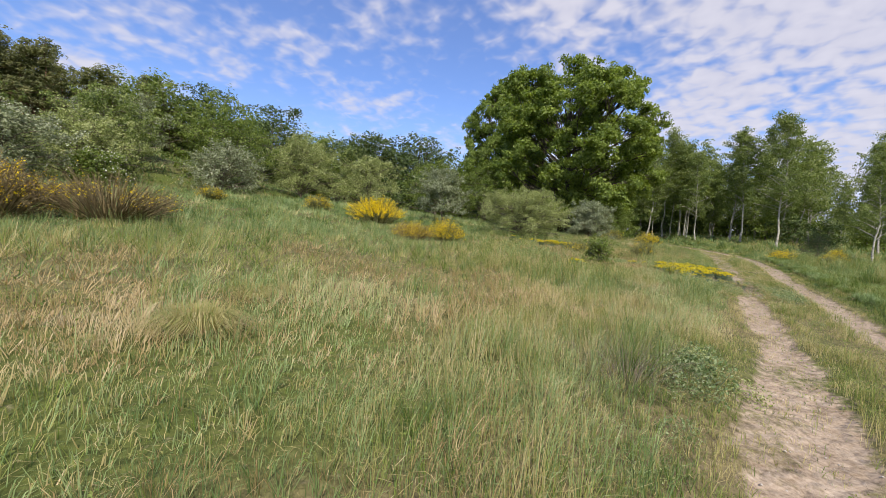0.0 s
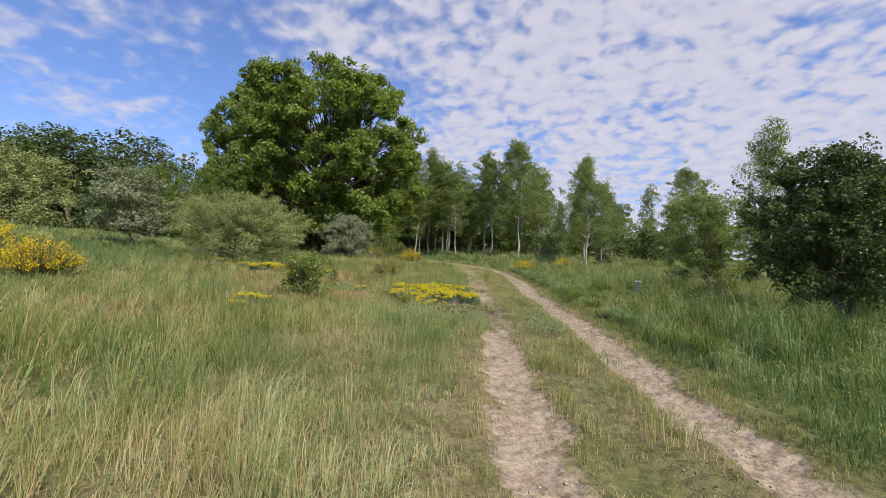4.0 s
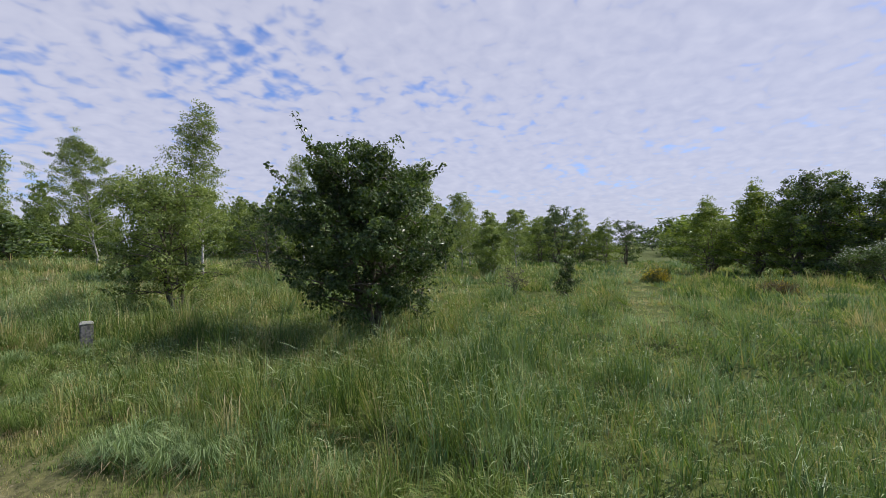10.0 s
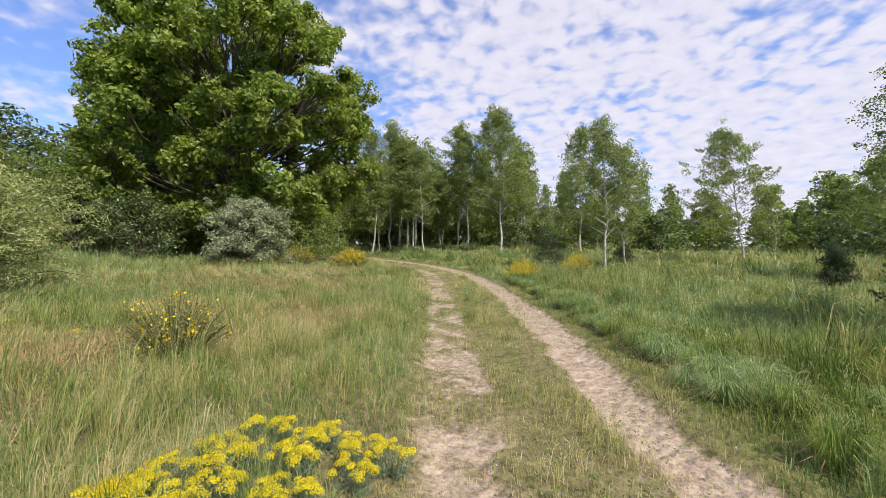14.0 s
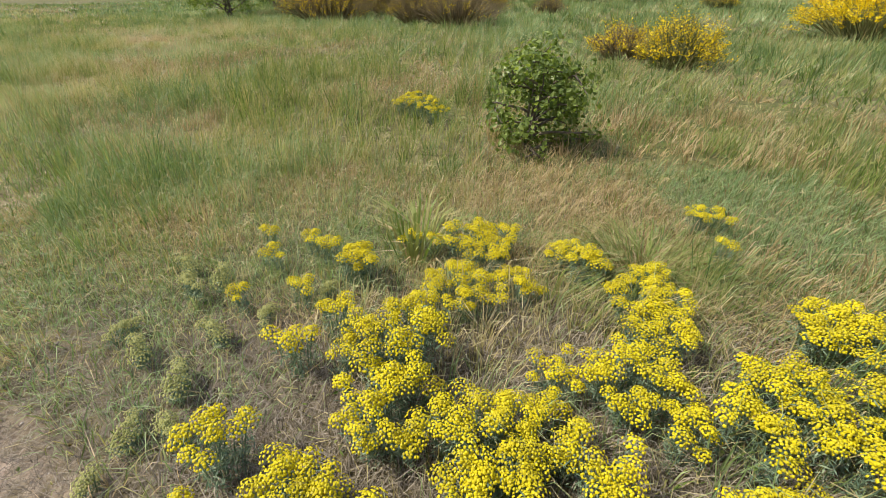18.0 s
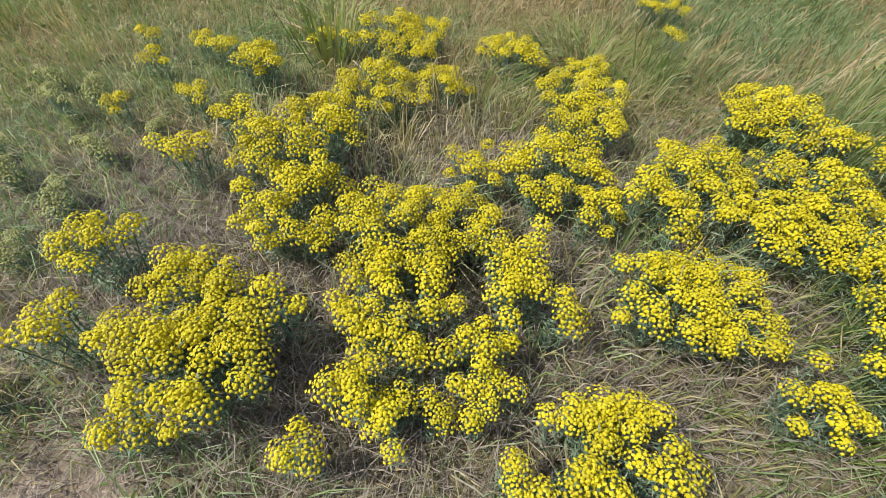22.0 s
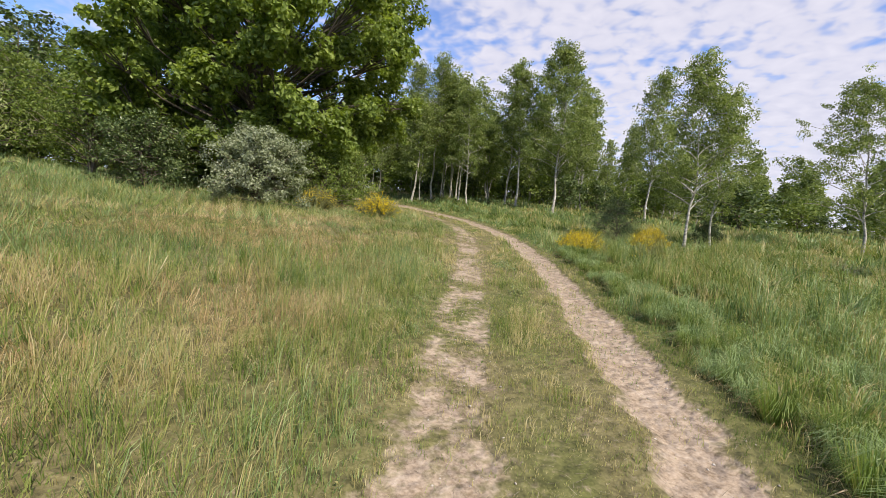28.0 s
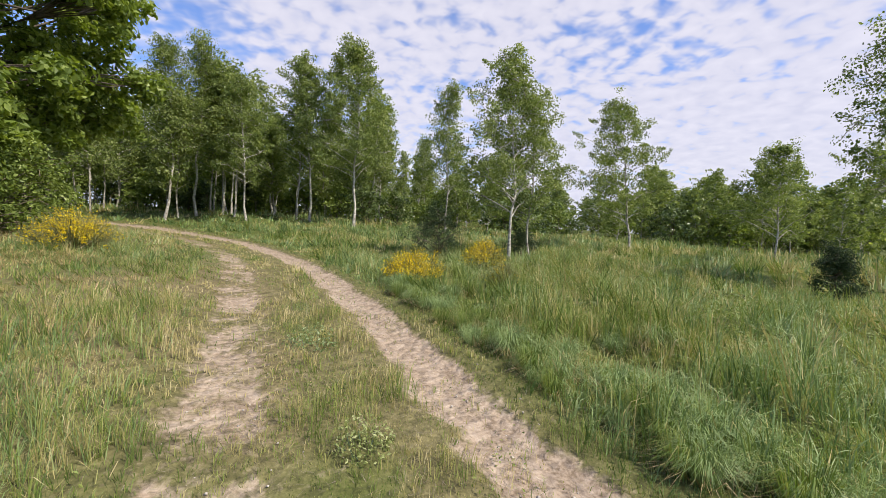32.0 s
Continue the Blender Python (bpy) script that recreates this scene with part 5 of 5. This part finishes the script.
litter()


def seed_stalks():
    """Tall straw stalks with loose seed heads above the sward."""
    rng = np.random.default_rng(12)
    n = 15000
    y = rng.uniform(1, 32, n)
    s = np.where(rng.random(n) < 0.72, -rng.gamma(2.2, 2.6, n) - 1.3, rng.gamma(2.0, 2.0, n) + 1.3)
    x = np.interp(y, TRACK_Y, TRACK_X) + s * 1.2
    keep = (vnoise(x, y, 0.7, 33) > 0.35) & (np.hypot((x - 10.2) / 0.9, (y - 15.9) / 1.4) > 1)
    x, y = x[keep], y[keep]
    n = len(x)
    tall = stand_of(x, y, rng)[0] * rng.uniform(1.0, 1.45, n) + 0.03
    near = np.clip(np.abs(side(x, y) + 1) / 5.5, 0.75, 2.3)
    v, f, t = blades(rng, x, y, tall, 0.0022 * near, 0.4, np.clip(rng.normal(0.58, 0.16, n), 0, 1), 2, (0.0, 0.14))
    tip = v.reshape(n, 5, 3)[:, 4]
    mid = v.reshape(n, 5, 3)[:, 2:4].mean(1)
    k = np.repeat(np.arange(n), 5)
    q = rng.uniform(0.7, 1.0, len(k))[:, None]
    c = mid[k] * (1 - q) + tip[k] * q + rng.normal(size=(len(k), 3)) * 0.006 * near[k][:, None]
    hv, hf = leaf_quads(rng, c, 0.011 * near[k], 0.2, 0.25, 0.5)
    tagged(new("seed_stalks", raw_mesh("seed_stalks", v, f, M_GRASS, t)), "dry straw stalks of meadow grass", "grass", kind="stuff")
    tagged(new("seed_heads", raw_mesh("seed_heads", hv, hf, M_GRASS, np.repeat(np.clip(rng.normal(0.72, 0.14, len(k)), 0, 1), 4))), "loose pale seed heads of meadow grass", "grass", kind="stuff")


seed_stalks()


def bent_grass():
    """Tall grass on the lush side whose pale heads all nod away from the wind."""
    rng = np.random.default_rng(16)
    n = 15000
    y = rng.uniform(3, 29, n)
    x = np.interp(y, TRACK_Y, TRACK_X) + (1.5 + rng.gamma(1.6, 1.9, n)) * 1.2
    keep = vnoise(x, y, 0.9, 36) + 0.35 * rng.random(n) > 0.55
    x, y = x[keep], y[keep]
    n = len(x)
    far = np.clip(side(x, y) / 3.5, 0.9, 2.5)
    h = (stand_of(x, y, rng)[0] * rng.uniform(0.9, 1.3, n) + 0.08)[:, None]
    way = np.column_stack([rng.normal(-0.1, 0.3, n), rng.normal(0.75, 0.3, n), np.zeros(n)])
    b = np.column_stack([x, y, land(x, y)])
    m = b + way * h * 0.22 + (0, 0, 1) * h * 0.85
    e = m + way * h * 0.30 + (0, 0, 1) * h * rng.uniform(-0.06, 0.16, (n, 1))
    w = np.column_stack([rng.normal(size=(n, 2)), np.zeros(n)])
    w = unit(w) * (0.0016 * far)[:, None]
    v = np.stack([b - w, b + w, m + w * 0.7, m - w * 0.7], 1).reshape(-1, 3)
    tagged(new("bent_grass", raw_mesh("bent_grass_stalks", v, np.arange(4 * n).reshape(n, 4), M_GRASS, np.repeat(np.clip(rng.normal(0.3, 0.1, n), 0, 1), 4))), "tall green grass bent by the wind", "grass", kind="stuff")
    q = (m + e) / 2 + (0, 0, 0.012)
    v = np.stack([m, q + w * 2.4, e, q - w * 2.4], 1).reshape(-1, 3)
    tagged(new("bent_grass_heads", raw_mesh("bent_grass_heads", v, np.arange(4 * n).reshape(n, 4), M_BLUEGRASS, np.repeat(np.clip(rng.normal(0.85, 0.15, n), 0, 1), 4))), "pale nodding heads of tall grass", "grass", kind="stuff")


bent_grass()


def thin_turf():
    """Thin short grass and curled dead blades on the worn ground round the flowers."""
    rng = np.random.default_rng(17)
    n = 70000
    x, y = rng.uniform(7.9, 11.4, n), rng.uniform(12.6, 18.0, n)
    keep = (fbm(x, y, 1.4, 23) + 0.5 * rng.random(n) > 0.52) & (rut(x, y) < 0.35)
    x, y = x[keep], y[keep]
    tone = fbm(x, y, 1.1, 27) + 0.35 * rng.random(len(x))
    bare = np.exp(-(((x - 10.3) / 0.8) ** 2 + ((y - 16.0) / 1.3) ** 2)) + 0.3 * rng.random(len(x)) > 0.6
    kinds = ((~bare & (tone > 0.66), M_BLUEGRASS, 0.5, "thin short green grass on worn ground"), (~bare & (tone <= 0.66) & (tone > 0.53), M_GRASS, 0.55, "short yellowish grass on worn ground"), (~bare & (tone <= 0.53), M_REDGRASS, 0.6, "curled dry grass on worn ground"), (bare, M_LITTER, 0.85, "dead grey-brown grass under the flowers"))
    for sel, mat, mean, label in kinds:
        k = int(sel.sum())
        v, f, t = blades(rng, x[sel], y[sel], rng.uniform(0.04, 0.14, k), rng.uniform(0.0025, 0.0055, k), 1.3, np.clip(rng.normal(mean, 0.22, k), 0, 1), 2, (0.0, 0.1))
        tagged(new("thin_turf", raw_mesh("thin_turf", v, f, mat, t)), label, "grass", kind="stuff")


thin_turf()


def herbs():
    """Low leafy herbs that lighten the green sward in patches."""
    rng = np.random.default_rng(14)
    n = 110000
    y = rng.uniform(2, 26, n)
    s = np.where(rng.random(n) < 0.75, 1.3 + rng.gamma(1.8, 2.0, n), -1.2 - rng.gamma(1.6, 1.8, n))
    s = np.where(rng.random(n) < 0.16, rng.normal(0, 0.4, n), s)
    x = np.interp(y, TRACK_Y, TRACK_X) + s * 1.2
    keep = fbm(x, y, 0.75, 95) > 0.52
    x, y = x[keep], y[keep]
    n = len(x)
    tall = stand_of(x, y, rng)[0]
    z = land(x, y) + tall * rng.uniform(0.25, 0.95, n)
    size = 0.022 * np.clip(np.abs(side(x, y) + 1) / 3.0, 1, 3)
    v, f = leaf_quads(rng, np.column_stack([x, y, z]), size, 0.9, 0.5)
    tagged(new("meadow_herbs", raw_mesh("meadow_herbs", v, f, M_GRASS, np.repeat(np.clip(rng.normal(0.27, 0.16, n), 0, 1), 4))), "small leafy herbs among the grass", "herbs", kind="stuff")


herbs()


def fallen_straw():
    """Bent and fallen straw lying in the left meadow."""
    rng = np.random.default_rng(15)
    n = 30000
    y = rng.uniform(1, 26, n)
    s = -1.2 - rng.gamma(1.5, 2.2, n)
    x = np.interp(y, TRACK_Y, TRACK_X) + s * 1.2
    keep = fbm(x, y, 0.6, 58) > 0.42
    x, y = x[keep], y[keep]
    n = len(x)
    far = np.clip(np.abs(side(x, y) + 1) / 3.0, 1, 3)
    az = 9.0 * fbm(x, y, 1.1, 81) + rng.normal(0, 1.6, n)
    ln = rng.uniform(0.05, 0.17, n)
    z = land(x, y) + stand_of(x, y, rng)[0] * rng.uniform(0.15, 0.75, n)
    a = np.column_stack([x, y, z])
    m = a + np.column_stack([np.cos(az) * ln * 0.5, np.sin(az) * ln * 0.5, 0.18 * ln])
    e = a + np.column_stack([np.cos(az + 0.3) * ln, np.sin(az + 0.3) * ln, rng.uniform(-0.25, 0.2, n) * ln])
    w = np.column_stack([-np.sin(az), np.cos(az), np.zeros(n)]) * (0.0012 * far * rng.uniform(0.7, 1.5, n))[:, None]
    v = np.stack([a - w, a + w, m + w, m - w, e], 1).reshape(-1, 3)
    i = np.arange(n)[:, None] * 5
    f = np.concatenate([i + [0, 1, 2], i + [0, 2, 3], i + [3, 2, 4]])
    tagged(new("fallen_straw", raw_mesh("fallen_straw", v, f, M_GRASS, np.repeat(np.clip(rng.normal(0.72, 0.16, n), 0, 1), 5))), "bent dry straw lying in the meadow", "grass", kind="stuff")


fallen_straw()


def tussock(seed, h, w, n, mat, tint, spot, label, name="grass_tussock", wide=0.006, droop=0.5):
    """One tuft of long arching blades."""
    rng = np.random.default_rng(seed)
    root = thing(name, label, "grass", "tussocks", (spot[0], spot[1], float(land(*spot))), seed)
    az, out = rng.uniform(0, 2 * np.pi, n), np.sqrt(rng.random(n))
    way = np.column_stack([np.cos(az), np.sin(az), np.zeros(n)])
    b = way * (out * w * 0.22)[:, None]
    ln = h * rng.uniform(0.6, 1.1, n)
    m = b + way * (out * w * 0.30)[:, None] + np.column_stack([np.zeros((n, 2)), ln * 0.8])
    tip = m + way * (w * 0.28 * (0.4 + out))[:, None] + np.column_stack([np.zeros((n, 2)), ln * (0.3 - droop * out)])
    tip[:, 1] += 0.1 * h
    ac = np.column_stack([-np.sin(az), np.cos(az), np.zeros(n)]) * (wide * rng.uniform(0.6, 1.3, n) / 2)[:, None]
    v = np.stack([b - ac, b + ac, m + ac * 0.8, m - ac * 0.8, tip], 1).reshape(-1, 3)
    i = np.arange(n)[:, None] * 5
    f = np.concatenate([i + [0, 1, 2], i + [0, 2, 3], i + [3, 2, 4]])
    tagged(part("blade_tuft", raw_mesh(name, v, f, mat, np.repeat(np.clip(rng.normal(tint, 0.15, n), 0, 1), 5)), root), kind="stuff")
    old = v.reshape(n, 5, 3)[: max(20, n // 5)] * (1.15, 1.15, 0.55)
    k = len(old)
    i = np.arange(k)[:, None] * 5
    f = np.concatenate([i + [0, 1, 2], i + [0, 2, 3], i + [3, 2, 4]])
    tagged(part("dead_tuft", raw_mesh(name + "_dead", old.reshape(-1, 3), f, M_REDGRASS, np.repeat(rng.random(k), 5)), root, "dry brown old blades"), kind="stuff")
    return root


tussock(701, 0.34, 0.42, 75, M_GRASS, 0.38, (9.2, 15.3), "fresh green tuft of broad grass behind the flowers", wide=0.012, droop=0.2)
blue = [tussock(702 + k, (0.46, 0.5)[k], (0.6, 0.5)[k], 300, (M_BLUEGRASS, M_GRASS)[k], (0.55, 0.22)[k], ((17.4, 20.6), (16.9, 19.6))[k], "bluish-green tussock of tall grass beside the track", wide=0.008, droop=0.6) for k in range(2)]
for t in blue:
    t.scale = (0.55, 0.55, 0.55)
rng_t = np.random.default_rng(19)
for k in range(130):
    y = rng_t.uniform(10, 27) if k % 3 else rng_t.uniform(12, 18)
    s = 1.5 + rng_t.gamma(1.3, 0.45)
    again(blue[k % 2], float(np.interp(y, TRACK_Y, TRACK_X)) + s * 1.15, y, rng_t.uniform(0, 6.28), rng_t.uniform(0.42, 0.78))
for k in range(80):
    y = rng_t.uniform(16.5, 26)
    again(blue[k % 4 == 3], float(np.interp(y, TRACK_Y, TRACK_X)) + rng_t.uniform(1.45, 2.5) * 1.15, y, rng_t.uniform(0, 6.28), rng_t.uniform(0.4, 0.7))
for k in range(7):
    again(blue[k % 2], 15.95 - 0.22 * math.cos(k * 0.8 - 2.0) - 0.1, 15.0 + 0.26 * math.sin(k * 0.8 - 2.0), k * 1.0, 0.42)
straw_tuft = tussock(705, 0.27, 0.72, 800, M_GRASS, 0.6, (0.4, 7.5), "coarse arching tussock of yellowish grass", droop=0.95, wide=0.005)
again(straw_tuft, 0.3, 8.9, 2.0, 0.8)
for k in range(22):
    y = rng_t.uniform(5, 28)
    s = -rng_t.uniform(2.2, 11)
    x = float(np.interp(y, TRACK_Y, TRACK_X)) + s * 1.15
    if math.hypot(x - 10.2, y - 15.9) > 2.2:
        again(straw_tuft, x, y, rng_t.uniform(0, 6.28), rng_t.uniform(0.3, 0.6))
tussock(706, 0.16, 0.75, 700, M_GRASS, 0.36, (9.25, 16.45), "low green hummock of fine grass behind the flowers", droop=0.6, wide=0.004)
dead = tussock(707, 0.34, 0.9, 120, M_LITTER, 0.45, (4.25, 7.2), "grey-brown dead stalks standing in the grass", name="dead_stalks", droop=0.1, wide=0.003)
for x, y, c in [(4.6, 7.6, 0.8), (3.9, 7.6, 0.7), (4.9, 8.2, 0.7), (3.6, 6.6, 0.6), (4.3, 7.9, 0.8), (4.7, 8.4, 0.8), (4.1, 7.0, 0.9), (7.6, 15.6, 0.5), (11.3, 18.3, 0.5)]:
    again(dead, x, y, x * 2, c)


def weed(seed, h, w, n, leaf, spot, label, mat=None):
    """A leafy weed of many small stems."""
    rng = np.random.default_rng(seed)
    root = thing("weed_plant", label, "weed", "weeds", (spot[0], spot[1], float(land(*spot))))
    r, az = np.sqrt(rng.random(n)) * w / 2, rng.uniform(0, 2 * np.pi, n)
    c = np.column_stack([r * np.cos(az), r * np.sin(az), h * rng.random(n) * (1 - 0.5 * (2 * r / w) ** 2) + 0.02])
    v, f = leaf_quads(rng, c, leaf, 1.2, 0.55)
    stems = 6
    lines = [(np.array([[c[i, 0] * 0.6, c[i, 1] * 0.6, 0], c[i] * (0.85, 0.85, 0.6), c[i]]), np.array([0.004, 0.003, 0.002])) for i in range(stems)]
    for line in lines:
        tv, tf = tubes([line], 4)
        part("stalk", raw_mesh("weed_stalk", tv, tf, M_SPURGE_LEAF, np.full(len(tv), 0.4)), root)
    tagged(part("foliage", raw_mesh("weed_leaves", v, f, mat or M_SPURGE_LEAF, np.repeat(rng.random(n), 4)), root), kind="stuff")
    return root


weeds = [weed(720, 0.30, 0.6, 380, 0.036, (4.95, 7.35), "grey-green leafy weed at the track's edge", M_WEED), weed(721, 0.25, 0.42, 260, 0.034, (5.2, 7.75), "grey-green leafy weed among grass", M_WEED), weed(722, 0.20, 0.36, 380, 0.024, (16.4, 22.2), "low pale weed on the track's middle strip", M_WILLOW_LEAF)]
for k, (x, y, c) in enumerate([(4.7, 7.0, 0.8), (4.2, 6.4, 0.7), (3.8, 5.9, 0.6), (10.6, 13.0, 1.0), (14.7, 22.0, 0.5), (4.75, 7.9, 0.45), (10.3, 12.5, 0.9), (14.1, 20.9, 0.6), (12.2, 20.4, 0.5), (17.4, 24.0, 0.9), (12.1, 9.3, 0.9), (12.7, 8.8, 0.8), (11.2, 13.9, 0.8), (12.5, 13.1, 0.8), (12.0, 10.6, 0.7), (18.3, 25.4, 0.5), (5.0, 7.6, 1.1), (5.3, 7.2, 1.0), (8.9, 10.4, 0.4), (4.6, 7.4, 1.0), (5.35, 8.0, 1.0)]):
    again(weeds[k % 3], x, y, k * 1.1, c)


def pebbles():
    """Small stones strewn in the wheel tracks."""
    rng = np.random.default_rng(31)
    n = 1500
    y = rng.uniform(4, 30, n)
    x = np.interp(y, TRACK_Y, TRACK_X) + np.where(rng.random(n) < 0.5, -0.78, 0.76) * 1.2 + rng.normal(0, 0.22, n)
    r = np.minimum(rng.gamma(2.0, 0.003, n) + 0.003, 0.014)
    unit = np.array([[1, 0, 0], [-1, 0, 0], [0, 1, 0], [0, -1, 0], [0, 0, 0.6], [0, 0, -0.6]], float)
    v = np.column_stack([x, y, land(x, y) + r * 0.2])[:, None] + unit[None] * r[:, None, None] * rng.uniform(0.6, 1.3, (n, 6, 1))
    tri = np.array([[0, 2, 4], [2, 1, 4], [1, 3, 4], [3, 0, 4], [2, 0, 5], [1, 2, 5], [3, 1, 5], [0, 3, 5]])
    f = (np.arange(n)[:, None, None] * 6 + tri[None]).reshape(-1, 3)
    tagged(new("pebbles", raw_mesh("pebbles", v.reshape(-1, 3), f, M_STONE, None, True)), "small pale stones in the wheel tracks", "pebbles", kind="stuff")


pebbles()
